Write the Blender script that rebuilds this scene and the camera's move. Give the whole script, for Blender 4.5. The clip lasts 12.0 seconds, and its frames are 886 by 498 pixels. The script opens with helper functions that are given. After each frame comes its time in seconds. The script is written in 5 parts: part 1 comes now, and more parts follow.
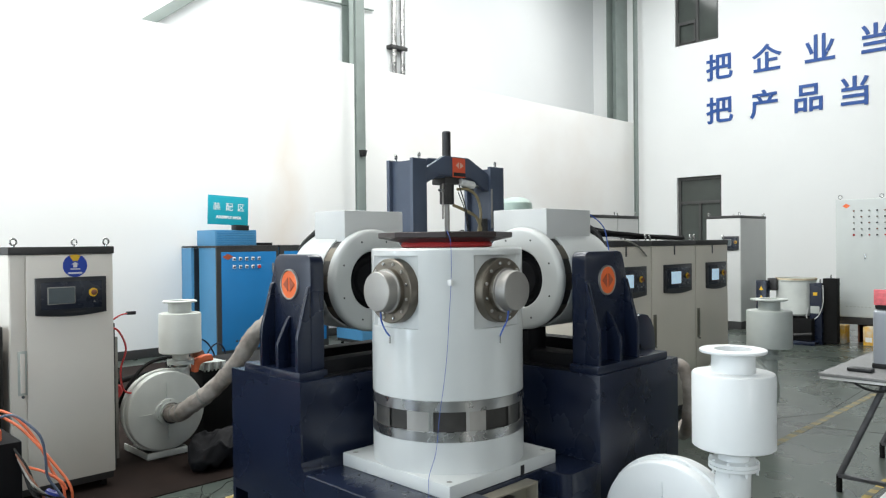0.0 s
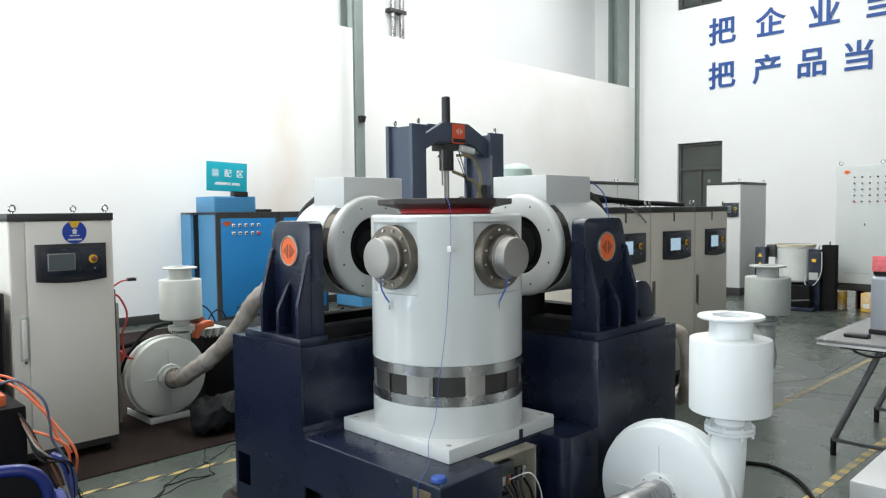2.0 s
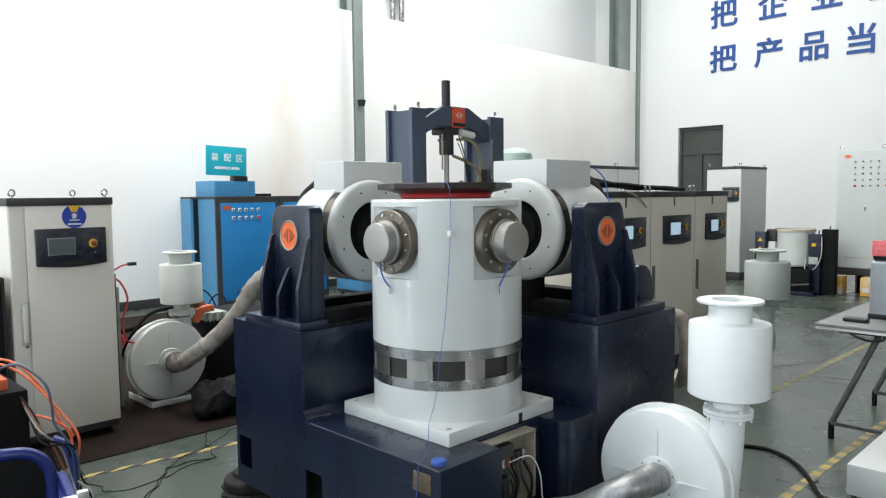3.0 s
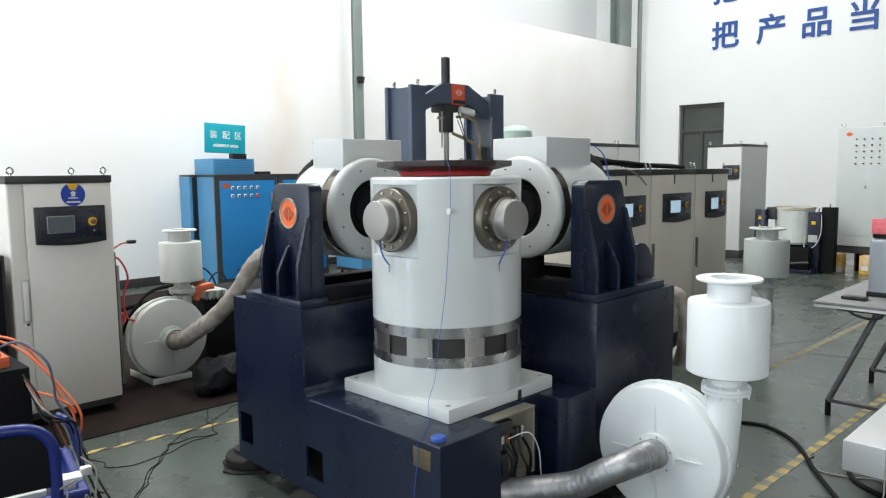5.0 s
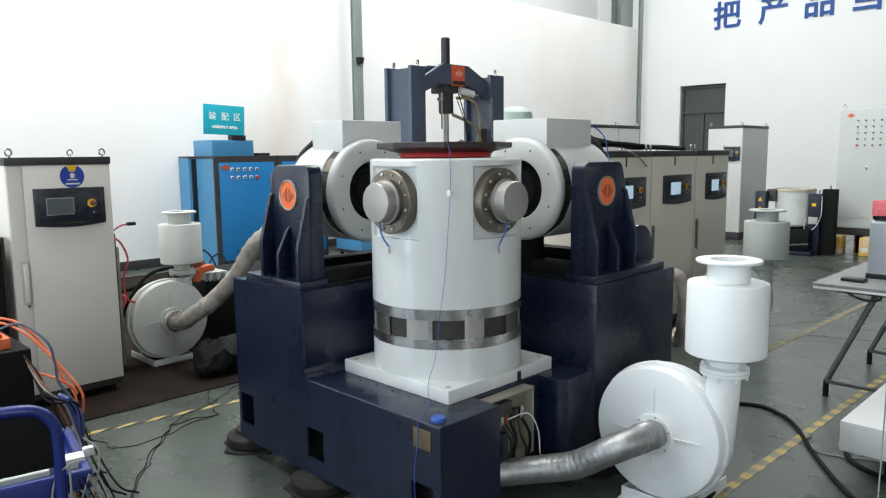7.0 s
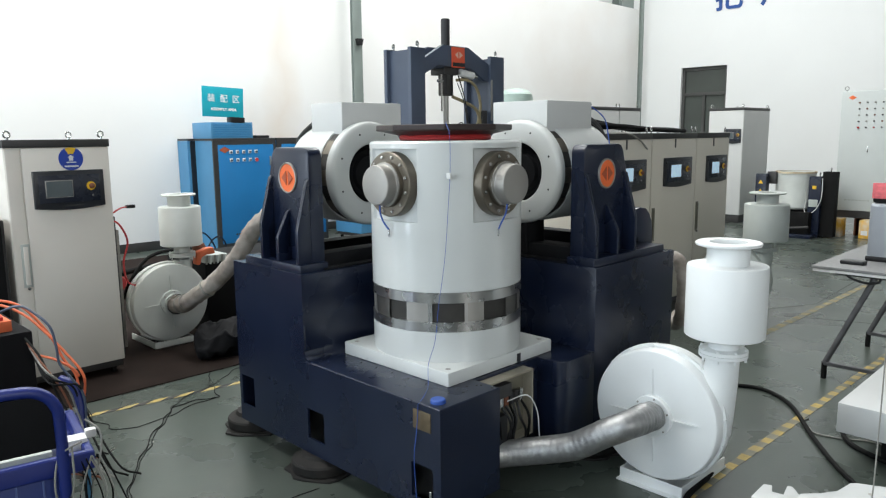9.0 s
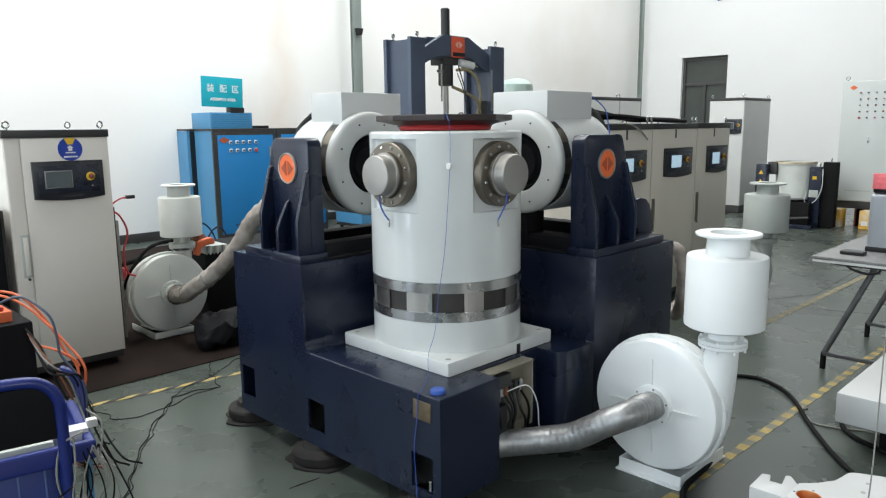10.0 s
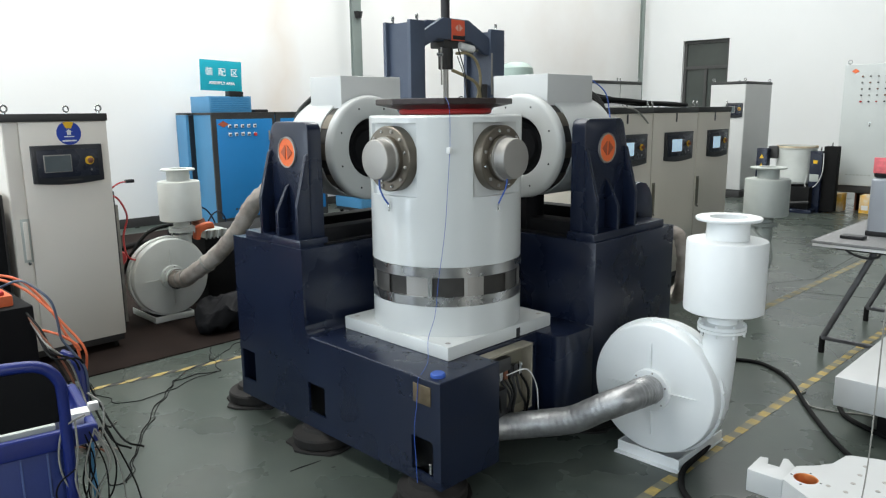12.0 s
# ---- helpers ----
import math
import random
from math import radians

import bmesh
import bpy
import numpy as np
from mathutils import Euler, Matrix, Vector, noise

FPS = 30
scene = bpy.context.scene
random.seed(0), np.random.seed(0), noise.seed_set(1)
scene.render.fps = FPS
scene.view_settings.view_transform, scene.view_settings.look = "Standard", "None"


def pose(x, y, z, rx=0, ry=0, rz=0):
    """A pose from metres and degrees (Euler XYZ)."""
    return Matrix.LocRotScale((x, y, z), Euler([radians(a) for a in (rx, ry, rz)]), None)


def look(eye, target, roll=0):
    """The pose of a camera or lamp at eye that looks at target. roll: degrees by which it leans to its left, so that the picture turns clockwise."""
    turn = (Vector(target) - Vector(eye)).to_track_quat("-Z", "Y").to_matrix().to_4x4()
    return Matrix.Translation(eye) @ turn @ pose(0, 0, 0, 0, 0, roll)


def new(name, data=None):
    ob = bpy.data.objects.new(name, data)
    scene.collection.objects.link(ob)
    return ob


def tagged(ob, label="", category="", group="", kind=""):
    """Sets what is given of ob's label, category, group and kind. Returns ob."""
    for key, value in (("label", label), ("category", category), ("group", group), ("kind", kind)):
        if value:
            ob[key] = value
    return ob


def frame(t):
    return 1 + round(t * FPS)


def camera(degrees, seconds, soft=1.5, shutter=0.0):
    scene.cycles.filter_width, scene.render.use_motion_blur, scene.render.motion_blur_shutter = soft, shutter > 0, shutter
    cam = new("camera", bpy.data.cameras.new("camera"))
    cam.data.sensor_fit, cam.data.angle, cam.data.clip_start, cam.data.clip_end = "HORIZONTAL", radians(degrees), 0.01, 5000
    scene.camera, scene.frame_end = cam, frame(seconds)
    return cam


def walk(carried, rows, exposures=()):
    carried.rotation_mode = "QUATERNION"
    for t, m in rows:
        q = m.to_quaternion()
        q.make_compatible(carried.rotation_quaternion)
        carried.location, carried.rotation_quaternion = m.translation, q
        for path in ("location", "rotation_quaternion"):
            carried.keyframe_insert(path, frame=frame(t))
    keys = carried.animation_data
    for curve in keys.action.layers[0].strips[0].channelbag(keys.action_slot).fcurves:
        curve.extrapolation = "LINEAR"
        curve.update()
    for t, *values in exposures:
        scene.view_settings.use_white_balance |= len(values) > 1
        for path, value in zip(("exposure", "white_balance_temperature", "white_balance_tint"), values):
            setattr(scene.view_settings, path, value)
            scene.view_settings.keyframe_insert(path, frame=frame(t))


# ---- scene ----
cam = camera(63.0, 12.0, 1.2)
EYE = (-2.416, -2.392, 1.6)
# seconds, degrees looking down, degrees turned left
TILT = [(0, 0.5, -0.005), (0.5, 1.1, -0.013), (1, 1.74, -0.016), (1.5, 2.24, -0.013), (2, 3.15, -0.014), (2.5, 3.8, -0.013), (3, 4.38, -0.003), (5, 6.12, -0.014), (5.5, 6.46, -0.008), (6, 6.82, -0.007), (6.5, 7.26, -0.008), (7, 7.56, -0.008), (9, 8.93, -0.008), (9.5, 9.28, 0.001), (10, 9.68, -0.005), (10.5, 10.15, -0.002), (11, 10.54, -0.002), (11.5, 10.75, -0.003), (12, 10.92, 0)]


def aim(down, left):
    a, d = radians(45 + left), radians(down)
    return look(EYE, (EYE[0] + math.cos(a) * math.cos(d), EYE[1] + math.sin(a) * math.cos(d), EYE[2] - math.sin(d)), -0.6)


walk(cam, [(t, aim(d, l)) for t, d, l in TILT], [(0.0, 0.0), (12.0, 0.0)])

# ---- light ----
world = bpy.data.worlds.new("sky")
scene.world = world
world.use_nodes = True
sky = world.node_tree.nodes.new("ShaderNodeTexSky")
sky.sky_type, sky.sun_disc, sky.sun_elevation, sky.sun_rotation = "NISHITA", False, radians(40), radians(200)
world.node_tree.links.new(sky.outputs[0], world.node_tree.nodes["Background"].inputs[0])
world.node_tree.nodes["Background"].inputs[1].default_value = 0.12


def unseen_lamp(name, eye, target, w, h, watts, color):
    lamp = bpy.data.lights.new(name, "AREA")
    lamp.shape, lamp.size, lamp.size_y, lamp.energy, lamp.color = "RECTANGLE", w, h, watts, color
    ob = new(name, lamp)
    ob.matrix_world = look(eye, target)
    return ob


DAY = (0.97, 0.985, 0.965)
# Skylights out of view, added to push the far walls towards white.
ADDED_SKYLIGHTS = [(-3.5, 4.2), (1.5, 4.2), (6.5, 4.2), (11.8, 4.2)]
for sx, sy in ADDED_SKYLIGHTS:
    unseen_lamp("added_skylight_lamp", (sx, sy, 8.95), (sx, sy, 0), 2.0, 7.0, {-3.5: 740, 1.5: 610, 6.5: 490, 11.8: 370}[sx], DAY)
# unseen tall doorway (drum streak) and added windows on the west side
for wy, wz, wh, watts in ((-6.5, 3.2, 3.4, 100), (-2.4, 3.2, 3.4, 115), (1.8, 2.3, 4.4, 135), (5.9, 2.3, 4.4, 120)):
    unseen_lamp("unseen_window_lamp", (-7.95, wy, wz), (0, wy, wz - 0.1), 0.9, wh, watts, (0.74, 0.87, 1.0))
# Unseen south windows: first added to brighten cabinets and partition, others for drum highlights.
for wx, wz, wh, watts in ((-3.0, 3.4, 3.4, 190), (5.8, 2.4, 4.4, 30), (9.5, 3.4, 3.4, 20)):
    unseen_lamp("unseen_window_lamp", (wx, -9.95, wz), (wx, 0, wz - 0.1), 1.2, wh, watts, DAY)


# ---- materials ----
def mat(name, color, rough=0.5, metal=0.0, vary=0.08, scale=6.0, bump=0.02, fine=120.0, spec=0.5, coat=0.0, stain=None, stain_at=0.62, glow=0.0):
    """A painted or bare surface with broad unevenness, fine grain and some gloss variation."""
    m = bpy.data.materials.new(name)
    m.use_nodes = True
    nt = m.node_tree
    b = nt.nodes["Principled BSDF"]
    tc = nt.nodes.new("ShaderNodeTexCoord")
    n1 = nt.nodes.new("ShaderNodeTexNoise")
    n1.inputs["Scale"].default_value, n1.inputs["Detail"].default_value = scale, 5
    n2 = nt.nodes.new("ShaderNodeTexNoise")
    n2.inputs["Scale"].default_value, n2.inputs["Detail"].default_value = fine, 3
    for n in (n1, n2):
        nt.links.new(tc.outputs["Object"], n.inputs["Vector"])
    ramp = nt.nodes.new("ShaderNodeMapRange")
    ramp.inputs[1].default_value, ramp.inputs[2].default_value = 0.25, 0.75
    ramp.inputs[3].default_value, ramp.inputs[4].default_value = 1 - vary, 1 + vary
    nt.links.new(n1.outputs[0], ramp.inputs[0])
    mul = nt.nodes.new("ShaderNodeVectorMath")
    mul.operation = "SCALE"
    mul.inputs[0].default_value = color
    nt.links.new(ramp.outputs[0], mul.inputs["Scale"])
    out = mul.outputs[0]
    if stain:
        n3 = nt.nodes.new("ShaderNodeTexNoise")
        n3.inputs["Scale"].default_value, n3.inputs["Detail"].default_value = scale * 0.6, 8
        nt.links.new(tc.outputs["Object"], n3.inputs["Vector"])
        r3 = nt.nodes.new("ShaderNodeMapRange")
        r3.inputs[1].default_value, r3.inputs[2].default_value = stain_at - 0.14, stain_at + 0.2
        nt.links.new(n3.outputs[0], r3.inputs[0])
        mix = nt.nodes.new("ShaderNodeMix")
        mix.data_type = "RGBA"
        mix.inputs[7].default_value = (*stain, 1)
        nt.links.new(r3.outputs[0], mix.inputs[0])
        nt.links.new(out, mix.inputs[6])
        out = mix.outputs[2]
    nt.links.new(out, b.inputs["Base Color"])
    rr = nt.nodes.new("ShaderNodeMapRange")
    rr.inputs[3].default_value, rr.inputs[4].default_value = max(rough - 0.08, 0.03), min(rough + 0.1, 1)
    nt.links.new(n1.outputs[0], rr.inputs[0])
    nt.links.new(rr.outputs[0], b.inputs["Roughness"])
    b.inputs["Metallic"].default_value = metal
    b.inputs["Specular IOR Level"].default_value = spec
    b.inputs["Coat Weight"].default_value = coat
    b.inputs["Coat Roughness"].default_value = 0.07
    if bump:
        bp = nt.nodes.new("ShaderNodeBump")
        bp.inputs["Strength"].default_value, bp.inputs["Distance"].default_value = bump * 5, 0.004
        nt.links.new(n2.outputs[0], bp.inputs["Height"])
        nt.links.new(bp.outputs[0], b.inputs["Normal"])
    if glow:
        nt.links.new(out, b.inputs["Emission Color"])
        b.inputs["Emission Strength"].default_value = glow
    return m


WALL_COOL = mat("cool_white_plaster", (0.78, 0.80, 0.80), 0.7, 0, 0.03, 0.4, 0.03, 40)
# Two greys for unseen walls, chosen to cut fill light and reflections.
WALL_DIM = mat("bounce_cutting_grey", (0.16, 0.17, 0.175), 0.7, 0, 0.1, 0.6, 0.03, 40)
WALL_MID = mat("bounce_cutting_pale_grey", (0.36, 0.37, 0.375), 0.7, 0, 0.1, 0.6, 0.03, 40)
WALL = mat("white_plaster", (0.80, 0.81, 0.80), 0.85, 0, 0.02, 0.7, 0.05, 40)
WALL_STAIN = mat("old_plaster", (0.87, 0.865, 0.845), 0.85, 0, 0.03, 0.5, 0.05, 40, stain=(0.78, 0.72, 0.66), stain_at=0.66)
STEELGREY = mat("grey_green_steel_paint", (0.24, 0.28, 0.26), 0.5, 0, 0.12, 3, 0.02, 90)
FLOOR = mat("green_grey_epoxy", (0.056, 0.069, 0.059), 0.27, 0, 0.2, 2.3, 0.012, 60, spec=0.38, stain=(0.085, 0.095, 0.08), stain_at=0.62)
CEIL = mat("ceiling_sheet", (0.6, 0.6, 0.6), 0.8, 0, 0.05, 1)
NAVY = mat("navy_enamel", (0.0070, 0.0115, 0.0285), 0.27, 0, 0.15, 3, 0, 160, spec=0.4, coat=0.15)
NAVY2 = mat("slate_blue_enamel", (0.058, 0.076, 0.115), 0.42, 0, 0.14, 6, 0.015, 140)
WHITE = mat("white_enamel", (0.79, 0.81, 0.805), 0.4, 0, 0.03, 4, 0.003, 90, coat=0.25)
DRUMWHITE = mat("drum_white_enamel", (0.60, 0.615, 0.60), 0.3, 0, 0.03, 4, 0, 90, coat=0.55)
PALEBEIGE = mat("pale_beige_paint", (0.72, 0.68, 0.615), 0.38, 0, 0.025, 3, 0.012, 220)
WHITE2 = mat("warm_white_enamel", (0.56, 0.57, 0.55), 0.35, 0, 0.04, 5, 0.01, 90)
GREYPAINT = mat("pale_grey_paint", (0.42, 0.445, 0.415), 0.42, 0, 0.07, 6, 0.012, 100)
BEIGE = mat("beige_cabinet_paint", (0.655, 0.61, 0.525), 0.38, 0, 0.025, 3, 0.012, 220)
CABWHITE = mat("white_cabinet_paint", (0.60, 0.605, 0.59), 0.4, 0, 0.03, 3, 0.012, 220)
LIGHTGREY = mat("light_grey_cabinet_paint", (0.55, 0.58, 0.565), 0.42, 0, 0.03, 3, 0.012, 220)
CHARCOAL = mat("charcoal_paint", (0.034, 0.033, 0.032), 0.45, 0, 0.2, 6)
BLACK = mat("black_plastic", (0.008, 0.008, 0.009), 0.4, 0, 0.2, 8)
SOFTBLACK = mat("black_rubber", (0.008, 0.008, 0.008), 0.75, 0, 0.3, 9, spec=0.15)
BRONZE = mat("brown_burnished_steel", (0.185, 0.162, 0.13), 0.38, 0.85, 0.14, 14, 0.02, 260)
SATIN = mat("satin_steel", (0.36, 0.345, 0.32), 0.46, 0.75, 0.08, 10, 0.02, 300)
STEEL = mat("bright_steel", (0.55, 0.55, 0.54), 0.24, 1.0, 0.08, 10, 0.01, 300)
BANDDARK = mat("dark_mesh_vent", (0.04, 0.037, 0.033), 0.55, 0.3, 0.2, 20, 0.05, 400)
BANDSTEEL = mat("brushed_band_steel", (0.40, 0.395, 0.385), 0.27, 0.95, 0.1, 8, 0, 300)
PLATEDARK = mat("dark_oiled_plate", (0.026, 0.017, 0.016), 0.4, 0.35, 0.2, 10)
RED = mat("red_rubber", (0.42, 0.03, 0.03), 0.45, 0, 0.1, 8)
ORANGE = mat("orange_badge", (0.80, 0.15, 0.035), 0.4, 0, 0.08, 12)
BADGEINK = mat("badge_brown", (0.36, 0.075, 0.03), 0.5, 0, 0.1, 12)
REDBADGE = mat("red_badge", (0.72, 0.10, 0.04), 0.4, 0, 0.08, 12)
ORANGECABLE = mat("orange_cable", (0.66, 0.14, 0.05), 0.5, 0, 0.1, 20)
BLUECAB = mat("blue_cabinet_paint", (0.012, 0.17, 0.42), 0.36, 0, 0.05, 3, 0.01, 200)
BLUESIDE = mat("light_blue_cabinet_paint", (0.075, 0.25, 0.44), 0.45, 0, 0.08, 3, 0.01, 200)
BLUEPLASTIC = mat("blue_plastic", (0.006, 0.017, 0.145), 0.35, 0, 0.12, 10)
BLUEWIRE = mat("blue_wire", (0.03, 0.09, 0.38), 0.5, 0, 0.1, 20)
TEAL = mat("teal_sign", (0.008, 0.36, 0.46), 0.4, 0, 0.04, 5)
SIGNWHITE = mat("sign_white", (0.8, 0.82, 0.82), 0.5, 0, 0.03, 5)
TEXTBLUE = mat("blue_lettering", (0.010, 0.066, 0.27), 0.55, 0, 0.06, 3)
DARKGLASS = mat("dark_door_glass", (0.06, 0.07, 0.063), 0.12, 0, 0.2, 1.2, 0)
FRAMEGREY = mat("dark_door_frame", (0.055, 0.055, 0.052), 0.5, 0, 0.15, 4)
SCREEN = mat("lit_screen", (0.45, 0.62, 0.75), 0.2, 0, 0.06, 30, 0, glow=0.5)
SCREENOFF = mat("grey_screen", (0.10, 0.12, 0.125), 0.16, 0, 0.1, 8, 0)
PANEL = mat("control_panel_black", (0.022, 0.024, 0.028), 0.3, 0, 0.15, 10)
YELLOW = mat("yellow_paint", (0.75, 0.45, 0.02), 0.5, 0, 0.1, 14)
TAPEYELLOW = mat("worn_yellow_tape", (0.40, 0.29, 0.08), 0.6, 0, 0.35, 18, stain=(0.22, 0.2, 0.12), stain_at=0.6)
TAPEBLACK = mat("worn_black_tape", (0.028, 0.028, 0.026), 0.6, 0, 0.3, 18)
TAPEDIM = mat("faded_tape", (0.16, 0.155, 0.115), 0.6, 0, 0.3, 18)
DUCT = mat("aluminium_duct", (0.33, 0.33, 0.328), 0.40, 0.75, 0.25, 26, 0.05, 150)
DUSTDUCT = mat("dusty_grey_duct", (0.32, 0.285, 0.25), 0.7, 0.1, 0.25, 14, 0.12, 60, stain=(0.13, 0.10, 0.08), stain_at=0.6)
MAT_RUBBER = mat("dark_brown_rubber_mat", (0.017, 0.0115, 0.0095), 0.85, 0, 0.3, 5, spec=0.08)
BOARD = mat("speckled_grey_board", (0.17, 0.17, 0.168), 0.5, 0, 0.25, 60, 0.02, 200)
CASESILVER = mat("silver_case", (0.33, 0.35, 0.38), 0.4, 0.35, 0.06, 5)
PINK = mat("pink_sticker", (0.75, 0.16, 0.18), 0.5, 0, 0.2, 40)
CARTON = mat("yellow_carton", (0.72, 0.40, 0.045), 0.7, 0, 0.2, 12, stain=(0.66, 0.63, 0.55), stain_at=0.52)
BROWN = mat("rusty_brown", (0.17, 0.06, 0.03), 0.7, 0, 0.25, 9)
COPPER = mat("bronze_bush", (0.52, 0.20, 0.07), 0.35, 0.8, 0.2, 12)
GREYCABLE = mat("grey_cable", (0.24, 0.235, 0.21), 0.6, 0, 0.2, 20)
# Cream darkened for dirt and for the shadow under the drum plate.
SHADEDCREAM = mat("shaded_cream_box", (0.30, 0.27, 0.21), 0.6, 0, 0.1, 8)
PURPLE = mat("blue_round_sticker", (0.012, 0.05, 0.36), 0.4, 0, 0.06, 10)
MESHBLUE = mat("perforated_blue_sheet", (0.03, 0.20, 0.40), 0.5, 0, 0.3, 70, 0.06, 160)
GREENTANK = mat("hazy_green_plastic", (0.33, 0.42, 0.38), 0.4, 0, 0.15, 8)
TRESTLE = mat("worn_trestle_steel", (0.11, 0.11, 0.115), 0.4, 0.5, 0.25, 12)
AGEDPLATE = mat("aged_brass_plate", (0.15, 0.115, 0.07), 0.5, 0.5, 0.3, 30)
OLIVE = mat("dark_olive_recess", (0.16, 0.15, 0.11), 0.5, 0, 0.15, 8)
MATTBLACK = mat("matt_black", (0.006, 0.006, 0.007), 0.65, 0, 0.2, 8, spec=0.15)
BLOWERGREY = mat("light_grey_blower_paint", (0.60, 0.62, 0.585), 0.42, 0, 0.07, 6, 0.012, 100)
DULLPLATE = mat("dull_vent_plate", (0.16, 0.155, 0.145), 0.42, 0.8, 0.1, 10, 0, 300)
BADGEPALE = mat("pale_badge_print", (0.72, 0.45, 0.36), 0.5, 0, 0.08, 12)
RUSTRIM = mat("rusty_cream_rim", (0.55, 0.47, 0.33), 0.7, 0, 0.2, 9, stain=(0.2, 0.09, 0.04), stain_at=0.58)
DUSTYRUBBER = mat("dusty_black_rubber", (0.016, 0.015, 0.014), 0.7, 0, 0.3, 9, 0.05, 60, spec=0.2, stain=(0.035, 0.031, 0.028), stain_at=0.62)
CASTWHITE = mat("white_casting_paint", (0.48, 0.49, 0.485), 0.42, 0, 0.04, 5, 0.006, 90, coat=0.15)
TAPEFADED = mat("faded_yellow_tape", (0.25, 0.20, 0.085), 0.6, 0, 0.35, 18, stain=(0.14, 0.13, 0.10), stain_at=0.58)
PANELFACE = mat("dark_blue_panel_face", (0.018, 0.022, 0.034), 0.25, 0, 0.12, 10)
TANHOSE = mat("tan_oil_hose", (0.27, 0.22, 0.12), 0.5, 0, 0.15, 20)
# Lighter blue for the trolley's side panel than for its tray and handle.
LIGHTERBLUE = mat("lighter_blue_plastic", (0.022, 0.040, 0.17), 0.4, 0, 0.15, 8)
RIBBLUE = mat("pale_blue_plastic_rib", (0.075, 0.115, 0.27), 0.45, 0, 0.15, 8)
PAPER = mat("paper_white", (0.7, 0.7, 0.68), 0.7, 0, 0.05, 8)


def rust_streak(m, x0, half, tint):
    """A faint run of rust down a wall, round one place along it."""
    nt = m.node_tree
    b = nt.nodes["Principled BSDF"]
    src = b.inputs["Base Color"].links[0].from_socket
    tc = nt.nodes.new("ShaderNodeTexCoord")
    sep = nt.nodes.new("ShaderNodeSeparateXYZ")
    nt.links.new(tc.outputs["Object"], sep.inputs[0])
    ns = nt.nodes.new("ShaderNodeTexNoise")
    ns.inputs["Scale"].default_value, ns.inputs["Detail"].default_value = 1.6, 6
    nt.links.new(tc.outputs["Object"], ns.inputs["Vector"])
    wob = nt.nodes.new("ShaderNodeMath")
    wob.operation = "MULTIPLY_ADD"
    wob.inputs[1].default_value = 0.5
    nt.links.new(ns.outputs[0], wob.inputs[0])
    nt.links.new(sep.outputs[0], wob.inputs[2])
    d = nt.nodes.new("ShaderNodeMath")
    d.operation = "SUBTRACT"
    d.inputs[1].default_value = x0 + 0.25
    nt.links.new(wob.outputs[0], d.inputs[0])
    ab = nt.nodes.new("ShaderNodeMath")
    ab.operation = "ABSOLUTE"
    nt.links.new(d.outputs[0], ab.inputs[0])
    mr = nt.nodes.new("ShaderNodeMapRange")
    mr.inputs[1].default_value, mr.inputs[2].default_value, mr.inputs[3].default_value, mr.inputs[4].default_value = 0.0, half, 0.45, 0.0
    nt.links.new(ab.outputs[0], mr.inputs[0])
    mix = nt.nodes.new("ShaderNodeMix")
    mix.data_type = "RGBA"
    mix.inputs[7].default_value = (*tint, 1)
    nt.links.new(mr.outputs[0], mix.inputs[0])
    nt.links.new(src, mix.inputs[6])
    nt.links.new(mix.outputs[2], b.inputs["Base Color"])


def scuffs(m):
    """Pale scrapes and small dark spots trodden into a floor coat."""
    nt = m.node_tree
    b = nt.nodes["Principled BSDF"]
    tc = nt.nodes.new("ShaderNodeTexCoord")
    for scale, low, high, tint, amount, stretch in ((5.5, 0.58, 0.80, (0.10, 0.11, 0.094), 0.35, (1, 1, 1)), (17.0, 0.66, 0.74, (0.02, 0.022, 0.02), 0.5, (1, 1, 1)), (1.1, 0.50, 0.68, (0.045, 0.052, 0.046), 0.55, (1, 1, 1))):
        src = b.inputs["Base Color"].links[0].from_socket
        mp = nt.nodes.new("ShaderNodeMapping")
        mp.inputs["Scale"].default_value = stretch
        mp.inputs["Rotation"].default_value = (0, 0, 0.5)
        mp.inputs["Location"].default_value = (scale, 2 * scale, 0)
        nt.links.new(tc.outputs["Object"], mp.inputs["Vector"])
        ns = nt.nodes.new("ShaderNodeTexNoise")
        ns.inputs["Scale"].default_value, ns.inputs["Detail"].default_value = scale, 7
        nt.links.new(mp.outputs[0], ns.inputs["Vector"])
        mr = nt.nodes.new("ShaderNodeMapRange")
        mr.inputs[1].default_value, mr.inputs[2].default_value, mr.inputs[4].default_value = low, high, amount
        nt.links.new(ns.outputs[0], mr.inputs[0])
        mix = nt.nodes.new("ShaderNodeMix")
        mix.data_type = "RGBA"
        mix.inputs[7].default_value = (*tint, 1)
        nt.links.new(mr.outputs[0], mix.inputs[0])
        nt.links.new(src, mix.inputs[6])
        nt.links.new(mix.outputs[2], b.inputs["Base Color"])


scuffs(FLOOR)
rust_streak(WALL_STAIN, 4.25, 0.42, (0.74, 0.63, 0.52))


# ---- mesh tools ----
def part(name, bm, material, parent=None, label="", smooth=True, crease=32):
    bmesh.ops.recalc_face_normals(bm, faces=bm.faces)
    me = bpy.data.meshes.new(name)
    if smooth:
        for e in bm.edges:
            e.smooth = len(e.link_faces) == 2 and e.calc_face_angle(0) < radians(crease)
        for f in bm.faces:
            f.smooth = True
    bm.to_mesh(me)
    bm.free()
    me.materials.append(material)
    ob = new(name, me)
    if parent:
        ob.parent = parent
    if label:
        tagged(ob, label)
    return ob


